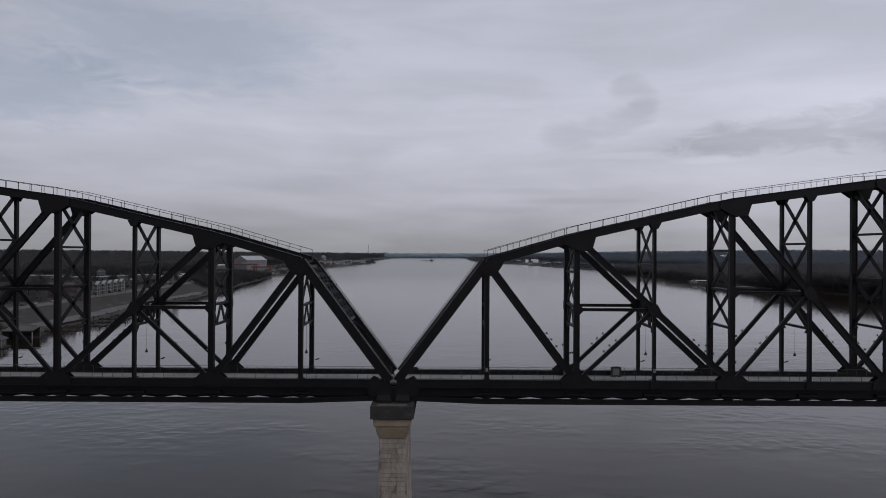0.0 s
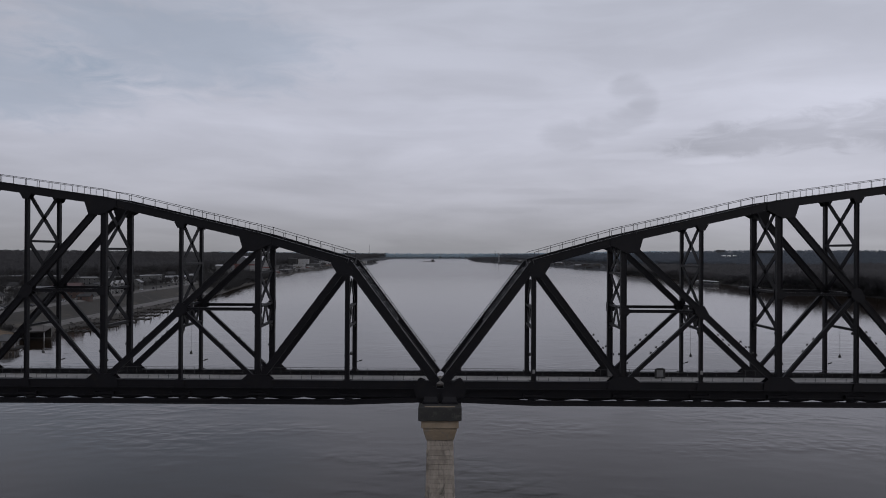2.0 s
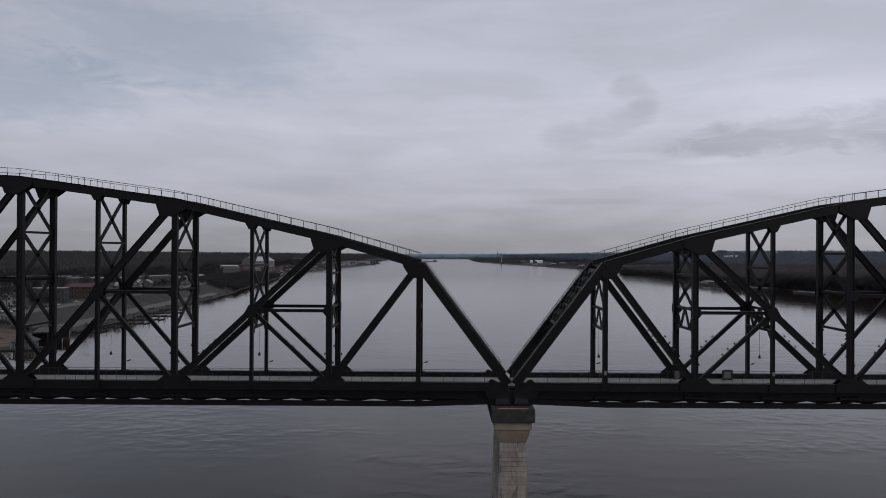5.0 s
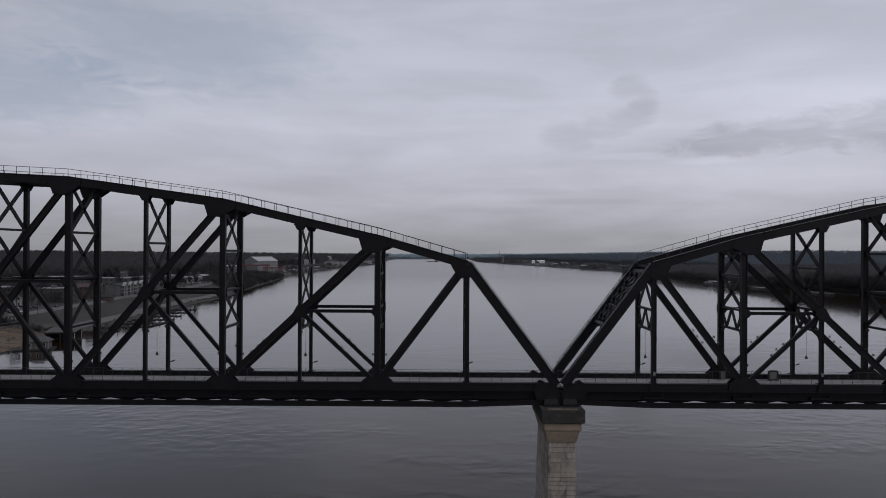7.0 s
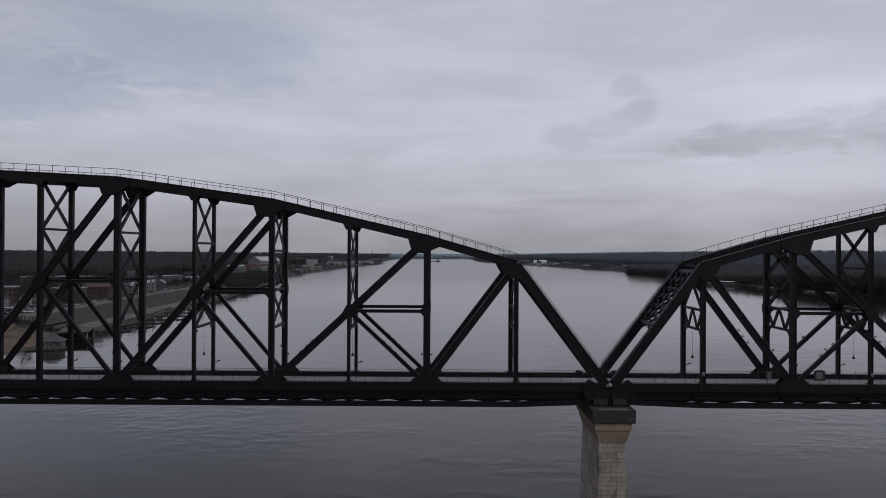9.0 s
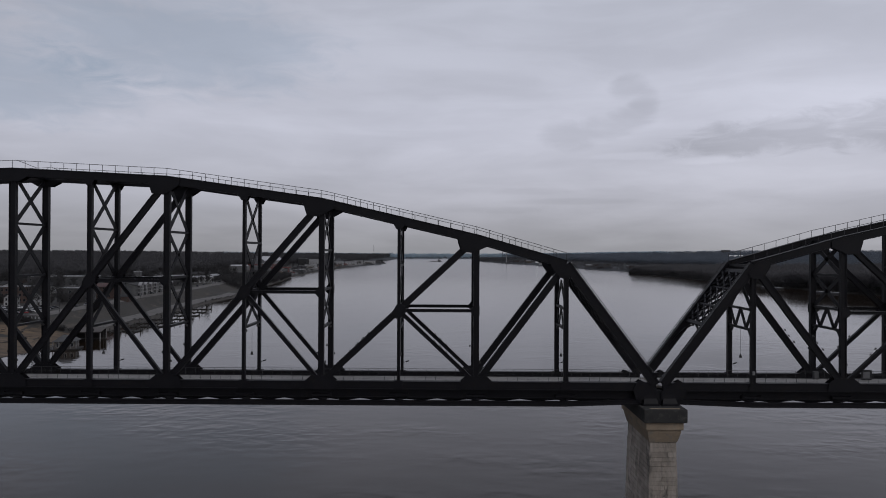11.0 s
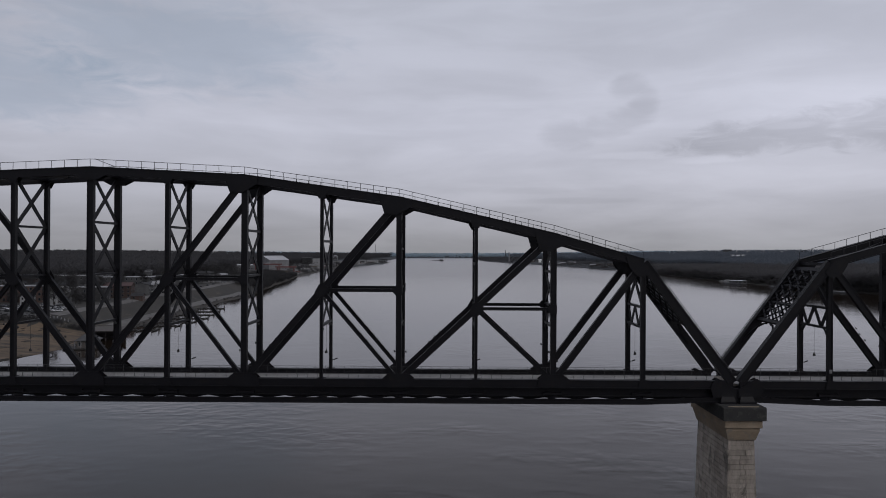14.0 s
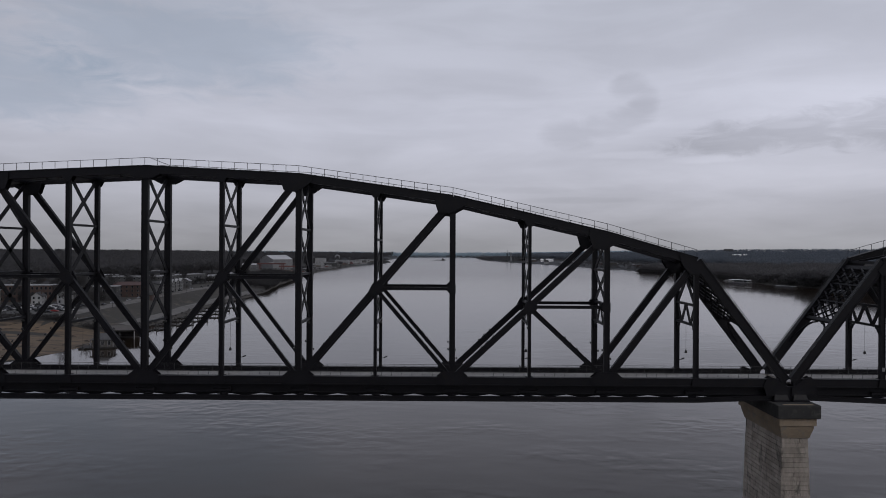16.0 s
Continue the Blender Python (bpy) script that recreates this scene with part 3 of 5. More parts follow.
def bridge_pier(at, blocks=True):
    pier = thing("bridge_pier", "tall limestone block bridge pier with dark concrete cap", "bridge pier", "river piers", at=at)
    pier_cap(pier)
    for y in (0.0, WIDE):
        for s in (-1, 1):
            x = s * (GAP / 2 + 0.75)
            part("bearing", solid(fresh(), [[(x - a, y - b, z), (x + a, y - b, z), (x + a, y + b, z), (x - a, y + b, z)] for z, a, b in ((16.4, 1.05, 0.9), (16.6, 1.05, 0.9), (16.64, 0.95, 0.75), (17.3, 0.8, 0.5), (18.5, 0.8, 0.42))]), STEEL, pier, "black steel bearing shoe")
    for y in (0.0, WIDE):
        part("cover_plate", box(fresh(), -0.44, 0.44, y - 0.25, y + 0.25, 16.41, 18.3, 0.02), STEEL, pier)
    part("joint_plate", box(fresh(), -0.46, 0.46, 0.76, WIDE - 0.76, CHORD_Z + DECK_Z - 0.28, CHORD_Z + DECK_Z - 0.02, 0.01), MORTAR, pier, "pale concrete joint slab between the decks")
    part("joint_wall", box(fresh(), -0.4, 0.4, 0.8, WIDE - 0.8, 16.41, CHORD_Z + DECK_Z - 0.285), STEEL, pier)
    pier_shaft(pier, blocks)
    return pier


bridge_pier(pose(0, 0, 0))
outer_pier = bridge_pier(pose(-LONG - GAP, 0, math.tan(radians(GRADE)) * (LONG + GAP)), False)
copy_thing(outer_pier, pose(LONG + GAP, 0, -math.tan(radians(GRADE)) * (LONG + GAP)))

# ---- river and land ----
RIVER_Z = -9.5
LEFT_BANK = ([-900, 180, 205, 240, 262, 300, 360, 430, 600, 680, 810, 1100, 1350, 1900, 2200, 2445, 2560, 2900, 4080, 6300], [-222, -222, -217, -212, -216, -220, -223, -229, -234, -242, -256, -290, -305, -296, -270, -243, -262, -300, -307, -400])
RIGHT_BANK = ([-900, 600, 680, 870, 1010, 1250, 1340, 1410, 1550, 1720, 2050, 2500, 2950, 3900, 6300], [445, 434, 417, 386, 380, 366, 342, 372, 366, 332, 280, 190, 122, 118, 140])


def bank_left(y):
    return np.interp(y, *LEFT_BANK) + 1.6 * np.sin(y * 0.021) + 1.0 * np.sin(y * 0.067)


def bank_right(y):
    return np.interp(y, *RIGHT_BANK) + 2.5 * np.sin(y * 0.017 + 1) + 1.5 * np.sin(y * 0.071)


def land_height(x, y):
    """Height of the ground: the river bed, the banks, the town's terrace and the far hills."""
    x, y = np.asarray(x, float), np.asarray(y, float)
    dl, dr = bank_left(y) - x, x - bank_right(y)
    terrace = np.interp(dl, [-40, -6, 0, 4, 13, 17, 31, 36, 60, 200, 1100, 2600], [-5, -1.2, 0.05, 1.2, 2.3, 2.8, 8.6, 9.6, 10.2, 11.5, 18.0, 30.0])
    beach = np.interp(dl, [-40, -6, 0, 30, 70, 92, 200, 1100], [-5, -0.8, 0.05, 2.2, 4.6, 9.4, 11.5, 18.0])
    low = np.interp(dl, [-40, -6, 0, 8, 40, 120, 1100, 2600], [-5, -1.2, 0.05, 2.2, 5.0, 8.5, 18.0, 30.0])
    left = beach + (terrace - beach) * np.clip((y - 264) / 34, 0, 1)
    left = left + (low - left) * np.clip((y - 780) / 200, 0, 1)
    right = np.interp(dr, [-40, -6, 0, 6, 40, 200, 1100, 3000], [-5, -1.2, 0.05, 1.6, 5.0, 7.5, 17.0, 30.0])
    far = np.interp(y, [4180, 4240, 4450, 4800], [-5, 0.5, 8.0, 13.0])
    hills = np.interp(y, [1900, 4400], [0, 13]) * np.interp(x, [380, 1900], [0, 1])
    return RIVER_Z + np.maximum(np.maximum(left, right + np.where(dr > 0, hills, 0)), far)


def sheet(name, xs, ys, height, material):
    gx, gy = np.meshgrid(xs, ys)
    gz = height(gx, gy)
    w, h = len(xs), len(ys)
    verts = np.stack([gx, gy, gz], -1).reshape(-1, 3)
    i = np.arange(w * (h - 1)).reshape(h - 1, w)[:, :-1].ravel()
    faces = np.stack([i, i + 1, i + 1 + w, i + w], -1)
    data = bpy.data.meshes.new(name)
    data.from_pydata(verts.tolist(), [], faces.tolist())
    data.polygons.foreach_set("use_smooth", [True] * len(faces))
    data.materials.append(material)
    return new(name, data)


xs = np.unique(np.concatenate([np.arange(-420, -185, 4), np.arange(100, 470, 6), np.linspace(-4300, -420, 50), np.linspace(470, 4500, 50), np.linspace(-185, 100, 12)]))
ys = np.unique(np.concatenate([np.arange(-900, 140, 40), np.arange(140, 900, 8), np.arange(900, 2600, 22), np.arange(2600, 6400, 70)]))
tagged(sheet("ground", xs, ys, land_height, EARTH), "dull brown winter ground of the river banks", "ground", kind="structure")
tagged(sheet("water", np.array([-4300.0, 4500.0]), np.array([-900.0, 6300.0]), lambda x, y: x * 0 + RIVER_Z, WATER), "grey rippled river water under an overcast sky", "river", kind="structure")


def ground_at(x, y):
    return float(land_height(x, y))


# ---- woods ----
def bare_tree(rng, twigs, limbs, lowest=0.22):
    """Points and triangles of a leafless tree, one metre tall."""
    pts, tris = [], []

    def blade(a, b, wide, flat):
        side = np.cross(b - a, flat)
        side = side / (np.linalg.norm(side) + 1e-9) * wide
        k = len(pts)
        pts.extend([a - side, a + side, b])
        tris.append((k, k + 1, k + 2))

    def stick(a, b, r0, r1):
        k = len(pts)
        for p, r in ((a, r0), (b, r1)):
            for q in range(3):
                pts.append(p + np.array([r * math.cos(q * 2.1), r * math.sin(q * 2.1), 0]))
        for q in range(3):
            j = (q + 1) % 3
            tris.extend([(k + q, k + j, k + 3 + j), (k + q, k + 3 + j, k + 3 + q)])

    stick(np.array([0, 0, -0.05]), np.array([0, 0, 0.62]), 0.018, 0.008)
    tips = []
    for i in range(limbs):
        z = rng.uniform(lowest, 0.6)
        a = rng.uniform(0, 2 * math.pi)
        reach = rng.uniform(0.14, 0.30) * (1.15 - 0.4 * z)
        b = np.array([reach * math.cos(a), reach * math.sin(a), z + rng.uniform(0.14, 0.36)])
        stick(np.array([0, 0, z]), b, 0.008, 0.003)
        tips.append((np.array([0, 0, z]), b))
    for i in range(twigs):
        a, b = tips[rng.randrange(len(tips))]
        base = a + (b - a) * rng.uniform(0.35, 1.0)
        end = base + np.array([rng.gauss(0, 0.075), rng.gauss(0, 0.075), rng.uniform(0.02, 0.17)])
        end[2] = min(end[2], 1.0)
        blade(base, end, rng.uniform(0.008, 0.02), np.array([rng.gauss(0, 1), rng.gauss(0, 1), rng.gauss(0, 0.4)]))
    return np.array(pts), np.array(tris)


def wood(name, places, heights, forms, material, label, spread=1.0):
    rng = random.Random(len(places))
    all_p, all_t, base = [], [], 0
    for (x, y, z), h in zip(places, heights):
        p, t = forms[rng.randrange(len(forms))]
        a = rng.uniform(0, 6.28)
        c, s = math.cos(a) * h * spread, math.sin(a) * h * spread
        q = np.stack([p[:, 0] * c - p[:, 1] * s + x, p[:, 0] * s + p[:, 1] * c + y, p[:, 2] * h + z], -1)
        all_p.append(q)
        all_t.append(t + base)
        base += len(p)
    pts, tris = np.concatenate(all_p), np.concatenate(all_t)
    data = bpy.data.meshes.new(name)
    data.vertices.add(len(pts))
    data.vertices.foreach_set("co", pts.ravel())
    data.loops.add(len(tris) * 3)
    data.loops.foreach_set("vertex_index", tris.ravel().astype(np.int32))
    data.polygons.add(len(tris))
    data.polygons.foreach_set("loop_start", np.arange(len(tris), dtype=np.int32) * 3)
    data.update(calc_edges=True)
    data.materials.append(material)
    return tagged(new(name, data), label, "woods", kind="stuff")


tree_rng = random.Random(11)
NEAR_FORMS = [bare_tree(tree_rng, 230, 15) for i in range(6)]
FAR_FORMS = [bare_tree(tree_rng, 60, 7) for i in range(6)]
THICKET_FORMS = [bare_tree(tree_rng, 80, 9, 0.02) for i in range(6)]

# sight lines kept free of trees: x, y, half width, metres towards the camera
SIGHT_LINES = [(-390, 1310, 62, 160), (-392, 1790, 36, 300), (-448, 2560, 30, 500), (-330, 2100, 40, 200), (-268, 2330, 30, 60), (-282, 490, 50, 90), (290, 2330, 40, 300), (330, 2330, 24, 260), (1192, 2890, 46, 620), (-390, 600, 60, 120)]


def scatter(count, y0, y1, side, d0, d1, seed):
    """Places from the bank inland, kept within the camera's view and off its sight lines."""
    rng = np.random.RandomState(seed)
    y = y0 + (y1 - y0) * rng.rand(count * 4)
    d = d0 + (d1 - d0) * rng.rand(count * 4) ** 1.4
    x = bank_left(y) - d if side < 0 else bank_right(y) + d
    keep = (x < 40 + 0.66 * (y + 92)) & (x > -90 - 0.66 * (y + 92))
    for cx, cy, half, front in SIGHT_LINES:
        way = np.array([cx + 18, cy + 92])
        way = way / np.hypot(*way)
        along = (x - cx) * way[0] + (y - cy) * way[1]
        across = -(x - cx) * way[1] + (y - cy) * way[0]
        keep &= ~((np.abs(across) < half) & (along < 25) & (along > -front))
    x, y = x[keep][:count], y[keep][:count]
    z = land_height(x, y) - 0.2
    return np.stack([x, y, z], -1), rng


for name, count, y0, y1, side, d0, d1, seed, low, high, forms, wide, bark, label in (
    ("town_thicket", 560, 350, 900, -1, 52, 330, 45, 4, 10, NEAR_FORMS, 1.4, BARK, "small bare garden trees between the town's houses"),
    ("right_bank_woods", 1700, 360, 820, 1, 6, 460, 1, 16, 25, NEAR_FORMS, 1.2, LIT_BARK, "tall leafless brown-grey winter woods on the near bank"),
    ("right_point_woods", 2100, 780, 1385, 1, 6, 520, 8, 11, 17, NEAR_FORMS, 1.35, LIT_BARK, "leafless brown-grey winter woods on the river point"),
    ("right_hill_woods", 5200, 1300, 3200, 1, 260, 1900, 7, 15, 21, FAR_FORMS, 1.9, HAZE_BLUE_BARK, "leafless winter woods on the hills beyond the river, hazed bluish-grey"),
    ("right_far_woods", 4600, 1700, 4800, 1, 210, 2400, 2, 15, 24, FAR_FORMS, 1.7, HAZE_BLUE_BARK, "leafless winter woods of the far bank, hazed bluish-grey"),
    ("right_low_thicket", 2600, 1400, 3800, 1, 3, 330, 12, 4, 9, THICKET_FORMS, 2.4, HAZE_LIFTED_BARK, "low bare thicket on the flat far bank"),
    ("left_bank_woods", 4200, 560, 2100, -1, 130, 1150, 3, 15, 25, NEAR_FORMS, 1.35, HAZE_LIFTED_BARK, "leafless brown-grey winter woods behind the town"),
    ("left_far_woods", 5000, 1950, 4700, -1, 60, 2500, 4, 17, 27, FAR_FORMS, 1.5, HAZE_LIFTED_BARK, "leafless grey winter woods of the far headland"),
    ("left_point_trees", 620, 690, 1140, -1, 0.5, 60, 15, 5, 10, NEAR_FORMS, 1.5, BARK, "dark bare trees crowding the river bank below the shipyard"),
    ("left_shore_scrub", 900, 1120, 3200, -1, 2, 26, 5, 1.5, 5, THICKET_FORMS, 2.0, BARK, "low bare scrub along the water's edge"),
    ("left_yard_trees", 240, 1150, 2420, -1, 30, 150, 25, 4, 11, NEAR_FORMS, 1.6, HAZE_LIFTED_BARK, "scattered bare trees among the riverside works"),
    ("right_shore_scrub", 1200, 360, 1390, 1, 0.2, 14, 6, 3, 9, THICKET_FORMS, 2.2, THICKET, "bare scrub at the foot of the wooded bank"),
):
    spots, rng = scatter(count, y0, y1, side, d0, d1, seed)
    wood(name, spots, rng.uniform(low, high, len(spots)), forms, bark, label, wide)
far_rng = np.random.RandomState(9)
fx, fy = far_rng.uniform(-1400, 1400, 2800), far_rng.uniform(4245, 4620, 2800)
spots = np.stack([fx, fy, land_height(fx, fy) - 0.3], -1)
wood("far_shore_woods", spots, far_rng.uniform(18, 27, 2800), THICKET_FORMS, HAZE_PALE_BARK, "distant tree line closing the river, coloured pale blue for haze", 1.5)

brush_rng = np.random.RandomState(17)
by = brush_rng.uniform(300, 800, 120)
bx = bank_left(by) - brush_rng.uniform(0.5, 4, 120)
wood("bank_brush", np.stack([bx, by, land_height(bx, by) - 0.1], -1), brush_rng.uniform(0.8, 2.2, 120), NEAR_FORMS, BARK, "low bare brush on the town's river bank", 1.8)

# ---- small things on the bridge ----
SPANS = (right_span, left_span)


def floodlight_thing():
    """A small floodlight on a stem; its base is at the origin, its stem along z."""
    lamp = thing("floodlight", "small dark floodlight on a short stem fixed to a truss member", "floodlight", "floodlights on the truss")
    part("stem", rod(fresh(), (0, 0, -0.12), (0, 0, 0.28), 0.045), DARK_METAL, lamp)
    turn = [2 * math.pi * i / 8 for i in range(8)]
    part("housing", solid(fresh(), [[(x, r * math.cos(a), 0.3 + r * math.sin(a)) for a in turn] for x, r in ((-0.14, 0.05), (-0.10, 0.08), (0.10, 0.10), (0.14, 0.11))]), DARK_METAL, lamp)
    part("lens", solid(fresh(), [[(x, r * math.cos(a), 0.3 + r * math.sin(a)) for a in turn] for x, r in ((0.138, 0.095), (0.15, 0.085))]), LENS, lamp, "glass front")
    return lamp


def arm_light_thing():
    lamp = thing("arm_lamp", "slim dark tube lamp on a slanting arm beside a hanger", "lamp", "arm lamps on the hangers")
    part("arm", rod(fresh(), (0, 0, 0), (0.55, 0, 0.18), 0.04), DARK_METAL, lamp)
    part("tube", solid(fresh(), [[(0.3 + 0.45 * u, 0.09 * math.cos(a), 0.1 + 0.15 * u + 0.09 * math.sin(a)) for a in [0.785 * i for i in range(8)]] for u in (0.0, 1.0)]), DARK_METAL, lamp)
    return lamp


def pendant_thing():
    lamp = thing("pendant_lamp", "dark pendant lamp hanging on a long thin cable over the walkway", "pendant lamp", "pendant lamps over the walkway")
    part("cable", rod(fresh(), (0, 0, 0), (0, 0, -3.55), 0.018, 5), DARK_METAL, lamp)
    turn = [2 * math.pi * i / 10 for i in range(10)]
    part("shade", solid(fresh(), [[(r * math.cos(a), r * math.sin(a), z) for a in turn] for z, r in ((-3.45, 0.05), (-3.55, 0.08), (-3.68, 0.16), (-3.92, 0.19))]), DARK_METAL, lamp)
    part("lens", solid(fresh(), [[(r * math.cos(a), r * math.sin(a), z) for a in turn] for z, r in ((-3.91, 0.15), (-3.94, 0.13))]), LENS, lamp, "glass underside")
    return lamp


def pod_thing():
    lamp = thing("strut_lamp", "small round dark lamp under a cross strut", "lamp", "strut lamps")
    turn = [2 * math.pi * i / 8 for i in range(8)]
    part("bracket", rod(fresh(), (0, 0, 0.02), (0, 0, -0.18), 0.05), DARK_METAL, lamp)
    part("housing", solid(fresh(), [[(r * math.cos(a), r * math.sin(a), z) for a in turn] for z, r in ((-0.15, 0.10), (-0.25, 0.22), (-0.42, 0.24), (-0.52, 0.15))]), DARK_METAL, lamp)
    return lamp


flood, arm_lamp, pendant, pod = floodlight_thing(), arm_light_thing(), pendant_thing(), pod_thing()
first = {"flood": flood, "arm": arm_lamp, "pendant": pendant, "pod": pod}


def put(kind, m):
    """Places the first of a kind itself, and copies after it."""
    global first
    ob = first[kind]
    if not ob.get("placed"):
        ob["placed"] = 1
        ob.matrix_basis = m
        return
    copy_thing(ob, m)


for span in SPANS:
    base = span.matrix_basis.copy()
    for side in (1, -1):
        def at(k, z):
            return Vector((XS[k] if side > 0 else XS[16 - k], 0, z))

        lines = [(at(2, 0), at(1, TOPS[1]), 0.425)]
        for k in (2, 4, 6):
            lines.append((at(k + 2, 0), at(k, TOPS[k]), 0.4))
            lines.append((at(k, 0), at(k + 1, MIDS[k + 1]), 0.25))
        for foot, head, half in lines:
            way = (head - foot).normalized()
            up = Vector((-way.z, 0, way.x))
            up = up if up.z > 0 else -up
            tilt = math.degrees(math.atan2(up.x, up.z))
            for y in (0.0, WIDE):
                for i, run in enumerate((5.3, 6.35, 7.4)):
                    p = foot + way * run + up * half
                    put("flood", base @ pose(p.x, y + (0.12 if i % 2 else -0.12), p.z, 0, tilt, 0 if side > 0 else 180))
    for k in range(1, 16):
        end = min(k, 16 - k)
        if end % 2 == 0:
            half = {2: 0.37, 4: 0.36, 6: 0.39, 8: 0.425}[end]
            for y in (0.0, WIDE):
                for z, s in ((2.7, 1), (3.8, -1)):
                    put("flood", base @ pose(XS[k] + s * (half - 0.12), y, z, 0, 90 * s, 0))
        else:
            half = {1: 0.3, 3: 0.2, 5: 0.2, 7: 0.29}[end]
            put("arm", base @ pose(XS[k] + half, WIDE, 1.45))
            put("pendant", base @ pose(XS[k], WIDE / 2, 6.9))
        for y in (0.75, WIDE - 0.75):
            put("pod", base @ pose(XS[k], y, 6.9))


def framed_sign():
    at_x = 30.2
    z = CHORD_Z - math.tan(radians(GRADE)) * at_x + DECK_Z
    sign = thing("framed_sign", "dark-framed pale panel standing on the walkway", "sign", at=pose(at_x, 5.9, z))
    part("panel", box(fresh(), -0.48, 0.48, -0.03, 0.03, 0.22, 1.22, 0.01), PALE_WALL, sign, "plain pale grey panel")
    for name, dims in (("frame_side", (-0.72, -0.46)), ("frame_side", (0.46, 0.72))):
        part(name, box(fresh(), *dims, -0.09, 0.09, 0.0, 1.35, 0.02), DARK_METAL, sign)
    for z0, z1 in ((0.08, 0.26), (1.16, 1.42)):
        part("frame_rail", box(fresh(), -0.46, 0.46, -0.085, 0.085, z0, z1, 0.02), DARK_METAL, sign)
    for x in (-0.3, 0.3):
        part("foot", box(fresh(), x - 0.05, x + 0.05, -0.2, 0.2, -0.01, 0.12, 0.01), DARK_METAL, sign)


def cabinet():
    at_x = 23.3
    z = CHORD_Z - math.tan(radians(GRADE)) * at_x + DECK_Z
    ob = thing("electrical_cabinet", "pale grey metal electrical cabinet on the walkway", "cabinet", at=pose(at_x, WIDE - 1.6, z))
    part("plinth", box(fresh(), -0.3, 0.3, -0.2, 0.2, 0.0, 0.12), DECK, ob)
    part("body", box(fresh(), -0.34, 0.34, -0.22, 0.22, 0.12, 1.15, 0.03), GREY, ob)
    door = part("door", box(fresh(), -0.29, 0.29, -0.245, -0.222, 0.19, 1.08, 0.008), GREY, ob)
    part("handle", box(fresh(), 0.19, 0.23, -0.28, -0.246, 0.65, 0.85, 0.008), DARK_METAL, door)


def hanger_plate(k):
    """A small pale notice plate clamped to the outer face of a hanger."""
    ob = thing("notice_plate", "small pale notice plate clamped to a black steel hanger", "notice plate", "notice plates on the hangers", at=right_span.matrix_basis @ pose(XS[k], -0.3, 1.3))
    part("plate", box(fresh(), -0.17, 0.17, -0.06, -0.03, 0.0, 0.5, 0.008), PALE_WALL, ob)
    for z in (0.1, 0.4):
        part("clamp", box(fresh(), -0.1, 0.1, -0.03, 0.01, z - 0.03, z + 0.03), DARK_METAL, ob)


framed_sign()
cabinet()
hanger_plate(1)
hanger_plate(3)

# ---- the river banks ----
def strip(name, d0, d1, y0, y1, material, label, lift=0.06, step=6.0, wander=0.0):
    """A band of ground along the town's bank, from d0 to d1 metres inland."""
    ys = np.arange(y0, y1 + step, step)
    cols = 9
    verts, faces = [], []
    for j, y in enumerate(ys):
        off = wander * math.sin(y * 0.045) if wander else 0.0
        for i in range(cols):
            x = float(bank_left(y)) - (d0 + off * (i == 0) + (d1 - d0 + off) * i / (cols - 1))
            verts.append((x, y, ground_at(x, y) + lift))
    for j in range(len(ys) - 1):
        for i in range(cols - 1):
            k = j * cols + i
            faces.append((k + 1, k, k + cols, k + cols + 1))
    data = bpy.data.meshes.new(name)
    data.from_pydata(verts, [], faces)
    data.materials.append(material)
    return tagged(new(name, data), label, name.replace("_", " "), kind="structure")


strip("sand_beach", 0.05, 88, 120, 284, SAND, "tan sandy river beach with tracks", 0.12, 3.0, 3.0)
strip("bare_slope", 2.5, 30, 286, 330, TURF, "bare trodden slope between the beach and the road", 0.1, 4.0)
strip("riverside_path", 4.5, 14, 316, 640, PAVING, "pale gravel track along the foot of the river bank", 0.12)
strip("grass_bank", 15.5, 30.5, 334, 700, TURF, "dull winter grass on the steep river bank", 0.12)
strip("riverside_road", 32.5, 41, 300, 900, PAVING, "worn pale riverside street", 0.12)
strip("car_park", 43, 92, 296, 344, ASPHALT, "worn grey riverside car park", 0.12)
strip("muddy_shore", 0.2, 4, 290, 1900, BANK, "bare muddy river edge", 0.08, 10.0)
strip("works_yard", 10, 46, 1150, 2360, PAVING, "pale gravel yard of the riverside works", 0.15, 14.0)


def window_part(parent, x, y, z, w, h, turn, trim=None):
    """A framed window on a wall that faces -y when turn is 0."""
    m = pose(x, y, z, 0, 0, turn)
    trim = trim or WHITE
    shared("window", WINDOW_MESHES.get((round(w, 2), round(h, 2), trim.name)) or make_window(w, h, trim), parent, m)


WINDOW_MESHES = {}


def make_window(w, h, trim):
    bm = fresh()
    t = 0.12
    for x0, x1, z0, z1 in ((-w / 2 - t, w / 2 + t, -t, 0), (-w / 2 - t, w / 2 + t, h, h + t), (-w / 2 - t, -w / 2, 0, h), (w / 2, w / 2 + t, 0, h)):
        box(bm, x0, x1, -0.1, 0.05, z0, z1)
    count = len(bm.faces)
    box(bm, -w / 2, w / 2, -0.03, 0.02, 0, h)
    bm.faces.ensure_lookup_table()
    for f in bm.faces[count:]:
        f.material_index = 1
    data = mesh_from("window", bm, trim)
    data.materials.append(PANE)
    WINDOW_MESHES[(round(w, 2), round(h, 2), trim.name)] = data
    return data


